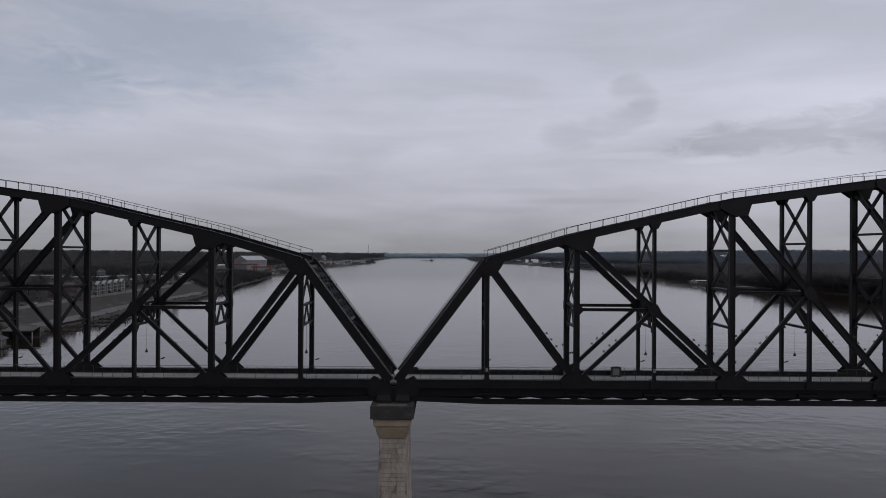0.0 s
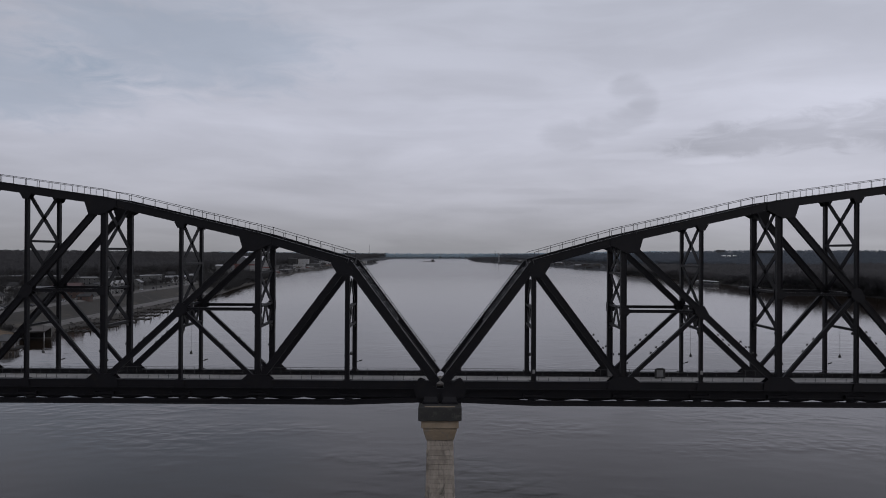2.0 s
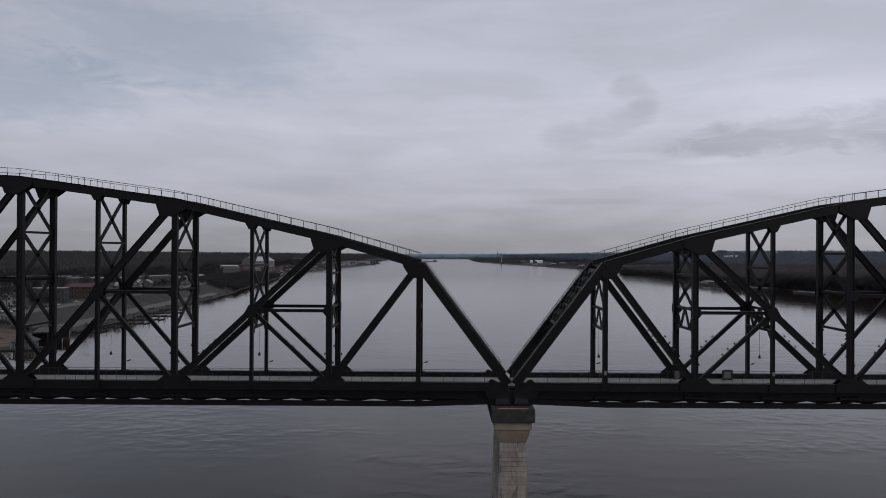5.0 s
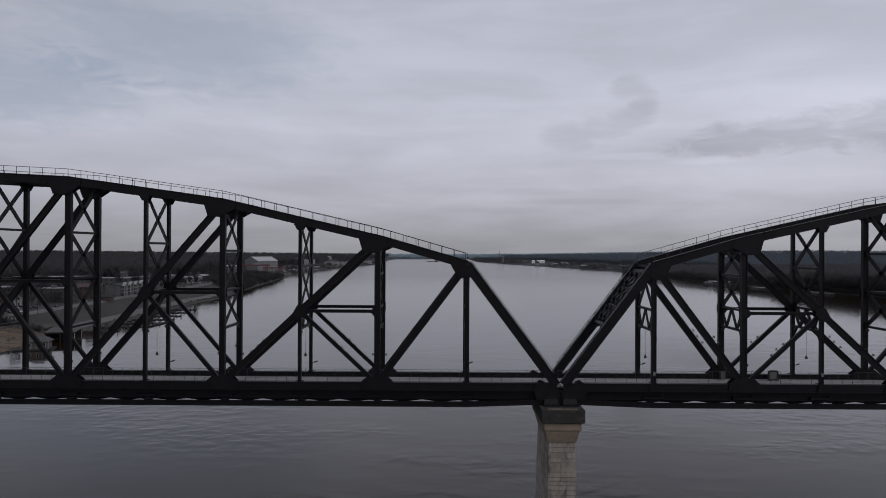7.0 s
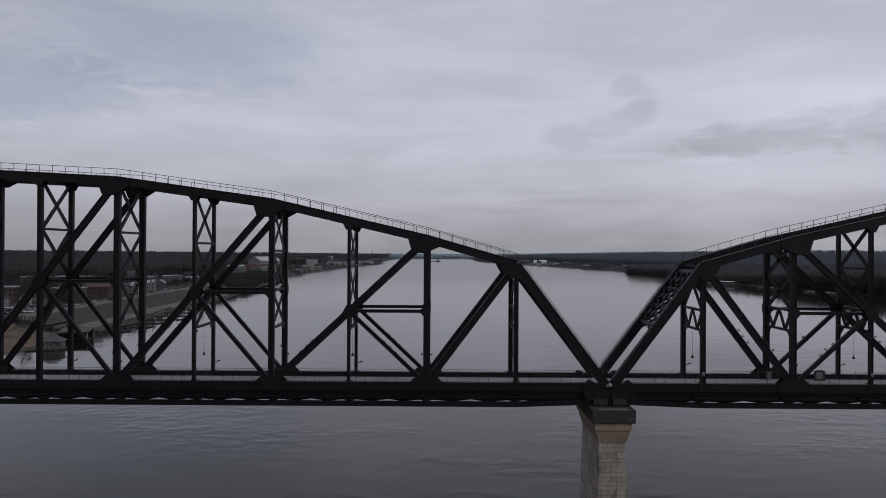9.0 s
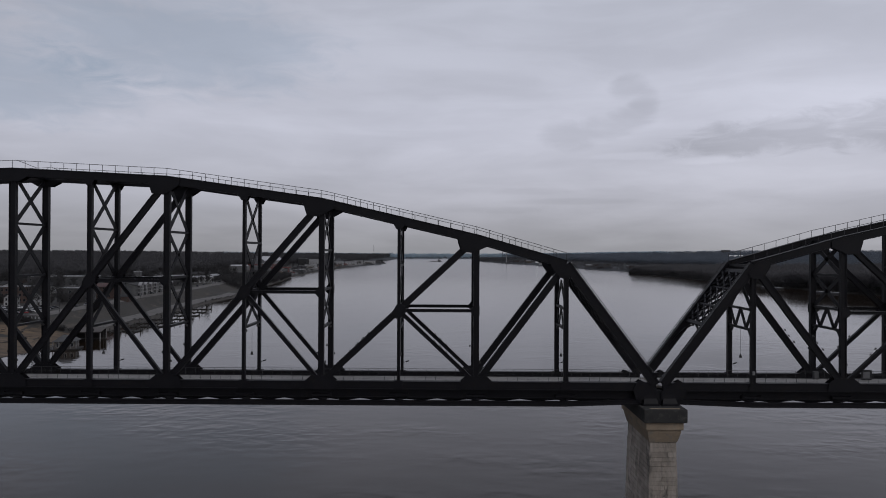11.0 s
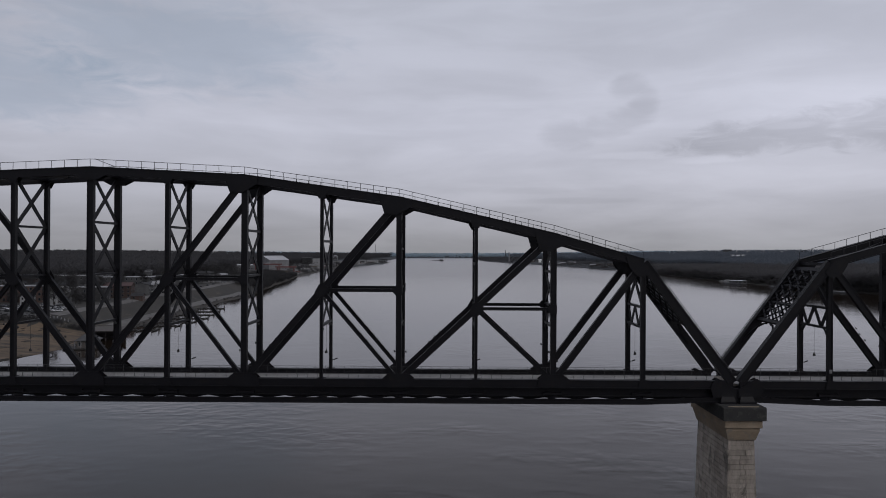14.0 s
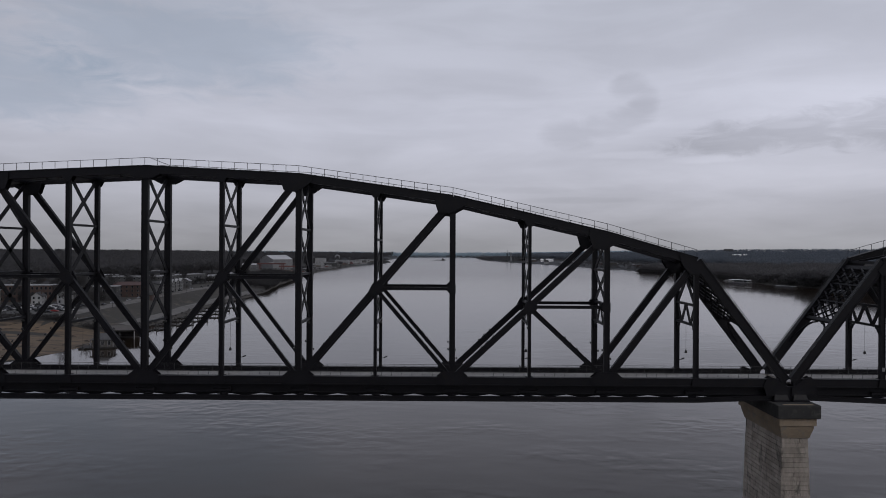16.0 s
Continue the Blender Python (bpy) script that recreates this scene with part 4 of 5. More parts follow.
def gable_roof(w, d, h0, rise, over=0.4, thick=0.25, along_x=True):
    """Two sloping slabs with eaves."""
    half = (d if along_x else w) / 2
    low = h0 - rise * over / half
    prof = [(-half - over, low), (0, h0 + rise), (half + over, low), (half + over, low + thick), (0, h0 + rise + thick), (-half - over, low + thick)]
    if along_x:
        rings = [[(x, y, z) for y, z in prof] for x in (-w / 2 - over, w / 2 + over)]
    else:
        rings = [[(x, y, z) for x, z in prof] for y in (-d / 2 - over, d / 2 + over)]
    return solid(fresh(), rings)


def walls(w, d, h, rise, along_x):
    """Wall body with its gable ends."""
    bm = fresh()
    if along_x:
        prof = [(-d / 2, -1.5), (d / 2, -1.5), (d / 2, h), (0, h + rise), (-d / 2, h)]
        return solid(bm, [[(x, y, z) for y, z in prof] for x in (-w / 2, w / 2)])
    prof = [(-w / 2, -1.5), (w / 2, -1.5), (w / 2, h), (0, h + rise), (-w / 2, h)]
    return solid(bm, [[(x, y, z) for x, z in prof] for y in (-d / 2, d / 2)])


spots_taken = []


def house(x, y, w, d, floors, wall_mat, roof_mat, label, rise=None, along_x=True, turn=0.0, group="", name="house", chimney=True, tall=3.0, columns=None, storeys=None):
    h = floors * tall
    rise = rise if rise is not None else d * 0.32
    spots_taken.append((x, y, max(w, d) * 0.6))
    ob = thing(name, label, name.replace("_", " "), group, at=pose(x, y, ground_at(x, y), 0, 0, turn))
    part("wall", walls(w, d, h, rise, along_x), wall_mat, ob)
    roof = part("roof", gable_roof(w, d, h, rise, along_x=along_x), roof_mat, ob)
    if chimney:
        top = h + rise + 0.9
        part("chimney", box(fresh(), w * 0.2, w * 0.2 + 0.7, -0.35, 0.35, h, top, 0.03), BRICK, roof)
    trim = WHITE if wall_mat in (WHITE, BRIGHT) else GREY
    for f in range(storeys or floors):
        z = f * tall + 1.0
        n = columns or max(2, int(w / 3.2))
        for i in range(n):
            px = -w / 2 + w * (i + 0.5) / n
            if f == 0 and i == n // 2:
                part("door", box(fresh(), px - 0.5, px + 0.5, -d / 2 - 0.06, -d / 2 + 0.02, 0.05, 2.15, 0.02), TIMBER, ob)
            else:
                window_part(ob, px, -d / 2, z, 1.0, 1.4, 0, trim)
        m = max(1, int(d / 3.6))
        for i in range(m):
            window_part(ob, w / 2, -d / 2 + d * (i + 0.5) / m, z, 1.0, 1.4, 90, trim)
    return ob


def balcony_flats(x, y, turn):
    """A long row of flats with white gabled balcony bays towards the river."""
    ob = house(x, y, 74, 13, 3, GREY, ROOF, "long grey three-storey flats with white gabled balcony bays", 1.6, True, turn, name="flats", chimney=False, tall=2.7)
    y0, y1 = -8.8, -6.52
    for cx in (-29, -15.5, -2, 11.5, 25):
        q = 4.0
        bay = part("balcony_roof", solid(fresh(), [[(px, yy, pz) for px, pz in ((cx - q, 8.0), (cx, 10.3), (cx + q, 8.0), (cx + q, 8.3), (cx, 10.7), (cx - q, 8.3))] for yy in (y0 - 0.3, y1)]), WHITE, ob, "white gabled balcony roof")
        part("gable_board", plate(fresh(), [(cx - 3.4, 8.1), (cx + 3.4, 8.1), (cx, 10.1)], y0 + 0.2, y0 + 0.4), GREY, bay)
        for px in (cx - 3.5, cx, cx + 3.5):
            part("balcony_post", box(fresh(), px - 0.2, px + 0.2, y0, y0 + 0.4, -1.0, 8.1, 0.02), WHITE, bay)
        for z in (2.7, 5.4, 8.05):
            part("balcony_floor", box(fresh(), cx - 3.6, cx + 3.6, y0, y1, z - 0.25, z, 0.02), WHITE, bay)
            if z < 8:
                part("balcony_rail", box(fresh(), cx - 3.5, cx + 3.5, y0 + 0.08, y0 + 0.16, z + 0.75, z + 0.95), GREY, bay)
    return ob


balcony_flats(-281, 500, 96)


def flat_block(x, y, w, d, h, wall_mat, label, turn=0.0, name="building", rows=2, group="", gaps=3.4, edge=None):
    """A flat-roofed block with a parapet and rows of windows."""
    ob = thing(name, label, name.replace("_", " "), group, at=pose(x, y, ground_at(x, y), 0, 0, turn))
    spots_taken.append((x, y, max(w, d) * 0.6))
    part("wall", box(fresh(), -w / 2, w / 2, -d / 2, d / 2, -1.5, h), wall_mat, ob)
    part("roof", box(fresh(), -w / 2 - 0.3, w / 2 + 0.3, -d / 2 - 0.3, d / 2 + 0.3, h, h + 0.5, 0.05), edge or PALE_ROOF, ob)
    part("roof_unit", box(fresh(), -w * 0.2, -w * 0.2 + 3, -1, 1.5, h + 0.5, h + 2.0, 0.05), GREY, ob, "grey roof plant housing")
    trim = GREY if wall_mat in (WHITE, BRICK) else PALE_WALL
    for f in range(rows):
        z = (f + 0.3) * h / rows
        n = max(2, int(w / gaps))
        for i in range(n):
            window_part(ob, -w / 2 + w * (i + 0.5) / n, -d / 2, z, 1.3, 1.6, 0, trim)
        n = max(1, int(d / gaps))
        for i in range(n):
            window_part(ob, w / 2, -d / 2 + d * (i + 0.5) / n, z, 1.3, 1.6, 90, trim)
    return ob


# the blocks along the street, from the beach on
house(-291, 366, 7.0, 11, 2, WHITE, ROOF, "narrow white gabled wooden house with dark roof", 2.8, False, 12, "riverside houses", tall=2.9)
house(-303, 357, 6.0, 9, 2, WHITE, ROOF, "white gabled wooden house beside the car park", 2.4, False, 12, "riverside houses", tall=2.7)
flat_block(-326, 384, 36, 13, 10.5, BRICK, "long brick apartment block with rows of pale windows", 8, "apartments", 3, gaps=2.7)
flat_block(-341, 352, 26, 12, 8.5, TAN, "tan apartment block with pale windows beside the car park", 8, "apartments", 3, gaps=2.6)
flat_block(-283, 398, 22, 11, 9.5, ROOF, "dark-walled flat building with a pale roof edge", 10, "building", 2, gaps=5.0, edge=PALE_ROOF)
house(-283, 440, 19, 13, 3, BRICK, RED_ROOF, "broad red brick building with a dull red roof", 2.2, True, 12, name="building", tall=2.9)
house(-262, 424, 8, 8, 1, BRICK, ROOF, "low brick annexe with dark roof", 1.6, True, 12, name="building", chimney=False)
flat_block(-330, 560, 46, 16, 10.0, GREY, "long flat-roofed grey block with a white roof edge", 12, "building", 3, gaps=4.0, edge=PALE_ROOF)
flat_block(-318, 575, 6, 6, 15.0, GREY, "grey stair tower rising over the flat roofs", 12, "building", 2, gaps=3.4)
flat_block(-312, 620, 60, 14, 9.5, GREY, "long low building with a pale roof edge behind the street", 70, "building", 2, gaps=5.0, edge=PALE_ROOF)
house(-300, 690, 30, 12, 2, WHITE, PALE_ROOF, "long white building with a pale roof by the street", 1.6, True, 60, name="building", chimney=False)
house(-306, 750, 18, 11, 2, GREY, PALE_ROOF, "grey building with a pale roof by the street", 1.6, True, 60, name="building", chimney=False)
flat_block(-395, 590, 60, 18, 9.5, GREY, "broad grey warehouse with a pale roof edge among the trees", 6, "warehouse", 2, gaps=6.0, edge=PALE_ROOF)
house(-372, 470, 14, 10, 2, WHITE, ROOF, "white gabled house among bare trees", 3.0, False, 8, "riverside houses")
town_rng = random.Random(21)
MIXES = [(WHITE, ROOF, "white wooden house with dark shingle roof"), (GREY, ROOF, "grey wooden house with dark shingle roof"), (BRICK, ROOF, "red brick house with dark shingle roof"), (TAN, ROOF, "tan house with dark shingle roof"), (WHITE, PALE_ROOF, "white house with pale metal roof"), (GREY, PALE_ROOF, "grey house with pale metal roof")]
tries = 0
made = 0
while made < 62 and tries < 5000:
    tries += 1
    y = town_rng.uniform(350, 860)
    x = float(bank_left(y)) - town_rng.uniform(50, 270)
    if x < -90 - 0.66 * (y + 92) or any(math.hypot(x - a, y - b) < r + 6.5 for a, b, r in spots_taken):
        continue
    wall_mat, roof_mat, label = MIXES[min(int(town_rng.random() ** 1.3 * 6), 5)]
    house(x, y, town_rng.uniform(8, 13), town_rng.uniform(7, 9.5), town_rng.choice((1, 2, 2)), wall_mat, roof_mat, label, None, town_rng.random() < 0.6, town_rng.uniform(-10, 25), "riverside houses", chimney=town_rng.random() < 0.5)
    made += 1

# ---- the shipyard and works further along the bank ----
house(-384, 1325, 39, 50, 1, PALE_WALL, BRIGHT_ROOF, "huge grey shipyard shed with a bright sheet-metal gabled roof", 8.0, False, -36, name="shed", chimney=False, tall=19.5, columns=4)
house(-428, 1268, 44, 16, 1, PALE_WALL, BRIGHT_ROOF, "low white shipyard shed with a bright roof", 2.0, True, -6, name="shed", chimney=False, tall=8.0)
flat_block(-318, 1310, 20, 12, 5, GREY, "low grey flat shipyard office", -10, "works_building", 2, "riverside works")


def gantry(x, y, w, d, h, turn):
    ob = thing("gantry_crane", "dull red steel gantry frame standing in the shipyard", "gantry crane", "shipyard gantries", at=pose(x, y, ground_at(x, y), 0, 0, turn))
    for px in (-w / 2, w / 2):
        for py in (-d / 2, d / 2):
            part("leg", box(fresh(), px - 0.7, px + 0.7, py - 0.7, py + 0.7, -0.5, h, 0.05), RED_STEEL, ob)
    for py in (-d / 2, d / 2):
        part("girder", box(fresh(), -w / 2 - 4, w / 2 + 4, py - 0.8, py + 0.8, h, h + 2.4, 0.1), RED_STEEL, ob)
    part("trolley", box(fresh(), -3, 3, -d / 2, d / 2, h + 2.4, h + 4.0, 0.1), WHITE, ob, "pale trolley house")


gantry(-376, 1252, 44, 10, 11, -4)
gantry(-338, 1236, 30, 9, 8, 6)
for x, y, w, d, h, mat, label in (
    (-408, 1800, 24, 18, 17, ROOF, "dark square-built works block"), (-380, 1805, 26, 16, 16, WHITE, "tall white square-built works block"),
    (-350, 1600, 26, 14, 7, WHITE, "low white sheet-clad works shed"), (-335, 1700, 34, 14, 8, GREY, "low grey works shed"), (-345, 1960, 40, 16, 9, WHITE, "long white works shed"),
    (-320, 2080, 34, 14, 8, WHITE, "white flat-roofed sheet-clad works shed"), (-318, 2200, 40, 14, 9, WHITE, "long white works shed"), (-290, 2310, 44, 14, 8, WHITE, "white works shed near the headland"),
    (-266, 2375, 24, 12, 7, GREY, "low grey works shed near the headland")):
    flat_block(x, y, w, d, h, mat, label, -6, "works_building", 1, "riverside works", 7.0)


def silo(x, y, r, h):
    ob = thing("silo", "pale upright round storage silo at the riverside works", "silo", "riverside works silos", at=pose(x, y, ground_at(x, y)))
    turn = [2 * math.pi * i / 16 for i in range(16)]
    part("drum", solid(fresh(), [[(q * math.cos(a), q * math.sin(a), z) for a in turn] for z, q in ((-1, r), (h, r))]), WHITE, ob)
    part("cone", solid(fresh(), [[(q * math.cos(a), q * math.sin(a), z) for a in turn] for z, q in ((h + 0.01, r * 1.04), (h + r * 0.4, 0.3))]), PALE_ROOF, ob)


for x, y, r, h in ((-452, 2560, 9, 15), (-398, 2520, 5, 9)):
    silo(x, y, r, h)


def stack_of_plates(x, y, w, d, h, turn, mat, label):
    """A low pale block: stacked plate, a hull section or a trailer in the yard."""
    ob = thing("yard_stack", label, "yard stack", "shipyard stacks", at=pose(x, y, ground_at(x, y) + 0.1, 0, 0, turn))
    part("base", box(fresh(), -w / 2, w / 2, -d / 2, d / 2, 0, h * 0.4, 0.05), GREY, ob)
    part("load", box(fresh(), -w / 2 + 0.3, w / 2 - 0.3, -d / 2 + 0.3, d / 2 - 0.3, h * 0.4, h, 0.15), mat, ob)


yard_rng = random.Random(33)
for i in range(46):
    y = yard_rng.uniform(1160, 2400)
    x = float(bank_left(y)) - yard_rng.uniform(14, 46)
    tint, word = yard_rng.choice(((WHITE, "white"), (GREY, "grey"), (RED_STEEL, "dull red"), (TAN, "tan")))
    stack_of_plates(x, y, yard_rng.uniform(5, 16), yard_rng.uniform(4, 8), yard_rng.uniform(1.6, 4.2), yard_rng.uniform(-20, 20), tint, f"low {word} stack of plate in the shipyard")

# ---- driftwood and tracks on the beach ----
log_rng = random.Random(8)
logs = fresh()
for i in range(150):
    y = log_rng.uniform(150, 282)
    d = log_rng.choice((2.5, 12, 24, 34, 46, 58, 70)) + log_rng.gauss(0, 1.4) + 5 * math.sin(y * 0.05)
    x = float(bank_left(y)) - max(d, 1.5)
    z = ground_at(x, y) + 0.2
    a = log_rng.gauss(1.45, 0.35)
    half = log_rng.uniform(0.5, 2.6)
    rod(logs, (x - half * math.cos(a), y - half * math.sin(a), z), (x + half * math.cos(a), y + half * math.sin(a), z + log_rng.uniform(0, 0.15)), log_rng.uniform(0.08, 0.22), 5)
tagged(new("drift_logs", mesh_from("drift_logs", logs, TIMBER)), "dark drift logs strewn over the beach", "driftwood", kind="stuff")

# ---- moorings ----
def floating_dock(x, y, length, fingers, turn):
    """A pier of floating sections running out along its own x, with mooring fingers on both sides."""
    ob = thing("floating_dock", "weathered timber floating dock with narrow mooring fingers", "dock", "floating docks", at=pose(x, y, RIVER_Z, 0, 0, turn))
    for i in range(int(length / 3)):
        part("deck_section", box(fresh(), i * 3 + 0.03, i * 3 + 2.97, -0.7, 0.7, -0.1, 0.55, 0.04), DOCK, ob)
    for i in range(fingers):
        q = 4.5 + (length - 6) * i / max(1, fingers - 1)
        for s in (-1, 1):
            part("finger", box(fresh(), q - 0.25, q + 0.25, min(s * 0.92, s * 6.5), max(s * 0.92, s * 6.5), 0.1, 0.55, 0.04), DOCK, ob)
            part("pile", rod(fresh(), (q, s * 6.7, -2.5), (q, s * 6.7, 2.2), 0.16, 7), DOCK, ob)
    part("pile", rod(fresh(), (length - 0.5, 1.1, -2.5), (length - 0.5, 1.1, 3.0), 0.2, 7), DOCK, ob)
    return ob


for y, length, fingers in ((306, 19, 4), (330, 24, 4), (352, 27, 5), (376, 27, 5), (402, 24, 4), (428, 24, 4), (456, 21, 3)):
    floating_dock(float(bank_left(y)) + 0.5, y, length, fingers, 4)


def houseboat(x, y, turn, w, d, wall_mat, roof_mat, label):
    ob = thing("houseboat", label, "houseboat", at=pose(x, y, RIVER_Z, 0, 0, turn))
    part("float", box(fresh(), -w / 2 - 5.5, w / 2 + 1.6, -d / 2 - 1.4, d / 2 + 1.4, -0.5, 0.6, 0.06), DOCK, ob)
    part("wall", box(fresh(), -w / 2, w / 2, -d / 2, d / 2, 0.6, 3.9), wall_mat, ob)
    a, b, e = w / 2 + 0.8, d / 2 + 0.8, 1.6
    part("roof", solid(fresh(), [[(-a, -b, 3.8), (a, -b, 3.8), (a, b, 3.8), (-a, b, 3.8)], [(-a, -b, 4.05), (a, -b, 4.05), (a, b, 4.05), (-a, b, 4.05)], [(-e, -0.1, 6.6), (e, -0.1, 6.6), (e, 0.1, 6.6), (-e, 0.1, 6.6)]]), roof_mat, ob, "grey hipped roof")
    for i in range(3):
        window_part(ob, -w / 2 + w * (i + 0.5) / 3, -d / 2, 1.5, 1.3, 1.8, 0)
    for i in range(2):
        window_part(ob, w / 2, -d / 2 + d * (i + 0.5) / 2, 1.5, 1.3, 1.8, 90)
    for i in range(5):
        px = -w / 2 - 0.6 + (w + 1.2) * i / 4
        part("porch_post", box(fresh(), px - 0.12, px + 0.12, -d / 2 - 0.75, -d / 2 - 0.51, 0.6, 3.85), PALE_WALL, ob)


houseboat(-203, 236, 14, 8.6, 7.5, SHED, GREY, "grey-roofed weathered houseboat with pale porch posts off the beach")


def covered_dock(x, y, turn, w=14.0, d=11.0):
    ob = thing("covered_dock", "dark roofed boat dock open to the river on pale posts", "dock", at=pose(x, y, RIVER_Z, 0, 0, turn))
    h = w / 2
    part("walkway", box(fresh(), -h, h, d / 2 - 2.4, d / 2 - 0.4, -0.2, 0.6, 0.05), DOCK, ob)
    part("roof", solid(fresh(), [[(px, py, pz) for py, pz in ((-d / 2, 4.6), (d / 2, 6.0), (d / 2, 6.25), (-d / 2, 4.85))] for px in (-h - 0.3, h + 0.3)]), SHED, ob)
    part("fascia", box(fresh(), -h - 0.35, h + 0.35, -d / 2 - 0.12, -d / 2 - 0.02, 4.3, 4.9), DOCK, ob, "dark roof edge board")
    for px in (-h, 0, h - 0.2):
        for py in (-d / 2 + 0.4, d / 2 - 0.2):
            part("post", rod(fresh(), (px, py, -2.5), (px, py, 4.65 if py < 0 else 5.9), 0.2, 7), WHITE if px > 1 else DOCK, ob)
    part("back_wall", box(fresh(), -h, h, d / 2 - 0.3, d / 2 - 0.14, 0.0, 5.9), DOCK, ob)
    part("side_wall", box(fresh(), -h - 0.12, -h, -d / 2 + 0.2, d / 2 - 0.2, 0.0, 4.6), DOCK, ob)


covered_dock(-209, 268, 10)


def moored_barge(x, y, length, wide, turn, label, roof=False):
    ob = thing("barge", label, "barge", "moored barges", at=pose(x, y, RIVER_Z, 0, 0, turn))
    part("hull", solid(fresh(), [[(-length / 2 + e, -wide / 2, z), (length / 2 - e, -wide / 2, z), (length / 2 - e, wide / 2, z), (-length / 2 + e, wide / 2, z)] for z, e in ((-0.6, 1.6), (0.3, 0.2), (1.45, 0.0))]), GREY, ob)
    part("deck", box(fresh(), -length / 2 + 0.2, length / 2 - 0.2, -wide / 2 + 0.2, wide / 2 - 0.2, 1.45, 1.6), PALE_ROOF, ob, "pale sheet deck")
    if roof:
        for i in range(6):
            px = -length / 2 + 1 + (length - 2) * i / 5
            for py in (-wide / 2 + 0.5, wide / 2 - 0.5):
                part("post", box(fresh(), px - 0.1, px + 0.1, py - 0.1, py + 0.1, 1.6, 4.6), WHITE, ob)
        part("roof", box(fresh(), -length / 2 + 0.3, length / 2 - 0.3, -wide / 2, wide / 2, 4.6, 5.0, 0.08), BRIGHT, ob)
        part("cabin", box(fresh(), -length / 4, length / 4, -wide / 4, wide / 4, 1.6, 4.6), GREY, ob)


moored_barge(362, 890, 32, 9, -62, "floating boathouse barge with a pale roof by the wooded bank", True)
moored_barge(392, 690, 44, 6, -72, "long low barge with a pale deck by the wooded bank")
moored_barge(377, 790, 30, 6, -68, "low barge with a pale deck by the wooded bank")


def towboat(x, y, turn):
    ob = thing("towboat", "small dark towboat pushing a low barge on the river", "towboat", at=pose(x, y, RIVER_Z, 0, 0, turn))
    part("barge_hull", box(fresh(), -28, 5, -6, 6, -0.6, 2.0, 0.3), DARK_METAL, ob)
    part("hull", box(fresh(), 5.2, 24, -5, 5, -0.5, 2.0, 0.3), DARK_METAL, ob)
    cabin = part("cabin", box(fresh(), 7, 20, -4, 4, 2.0, 5.4, 0.1), GREY, ob)
    part("pilothouse", box(fresh(), 8, 13, -2.5, 2.5, 5.4, 9.0, 0.1), GREY, ob)
    part("funnel", rod(fresh(), (17, 0, 5.4), (17, 0, 9.4), 0.6, 10), DARK_METAL, ob)
    for i in range(4):
        part("pane", box(fresh(), 8 + 2.8 * i, 9.7 + 2.8 * i, -4.05, -4.0, 3.2, 4.6), PANE, cabin)


towboat(-71, 3010, 5)


def small_boat(x, y, turn, scale=1.0):
    ob = thing("motor_boat", "small white motor boat moored at the bank", "boat", "moored boats", at=pose(x, y, RIVER_Z, 0, 0, turn))
    part("hull", solid(fresh(), [[(-3 * scale, -1 * e, z), (1.4 * scale, -1.1 * e, z), (3.4 * scale, 0, z + 0.2), (1.4 * scale, 1.1 * e, z), (-3 * scale, 1 * e, z)] for z, e in ((-0.3, 0.6), (0.5, 1.0), (1.0, 1.1))]), WHITE, ob)
    part("cabin", box(fresh(), -1.2 * scale, 1.0 * scale, -0.8, 0.8, 1.0, 2.1, 0.15), WHITE, ob)
    part("windscreen", box(fresh(), 1.0 * scale, 1.06 * scale, -0.7, 0.7, 1.2, 2.0), PANE, ob)


for x, y, turn in ((374, 934, 20), (372, 948, 35), (371, 960, 10)):
    small_boat(x, y, turn, 1.5)

# ---- cars and lamps of the town ----
def car_thing(paint, label):
    car = thing("car", label, "car", "parked cars")
    side = [(-2.2, 0.3), (2.2, 0.3), (2.25, 0.75), (1.9, 0.9), (1.0, 1.0), (-2.0, 1.0), (-2.25, 0.85)]
    part("body", plate(fresh(), side, -0.88, 0.88), paint, car)
    cab = part("cabin", solid(fresh(), [[(-1.75, -0.78, 1.0), (1.05, -0.78, 1.0), (1.05, 0.78, 1.0), (-1.75, 0.78, 1.0)], [(-1.3, -0.62, 1.48), (0.35, -0.62, 1.48), (0.35, 0.62, 1.48), (-1.3, 0.62, 1.48)]]), PANE, car, "dark glazed cabin")
    part("roof_panel", box(fresh(), -1.3, 0.35, -0.62, 0.62, 1.48, 1.54, 0.02), paint, cab)
    turn = [2 * math.pi * i / 12 for i in range(12)]
    for x in (-1.4, 1.4):
        for y in (-0.88, 0.7):
            part("wheel", solid(fresh(), [[(x + 0.33 * math.cos(a), q, 0.33 + 0.33 * math.sin(a)) for a in turn] for q in (y, y + 0.18)]), RUBBER, car)
    for y in (-0.6, 0.6):
        part("headlight", box(fresh(), 2.2, 2.27, y - 0.15, y + 0.15, 0.62, 0.76), LENS, car)
    return car


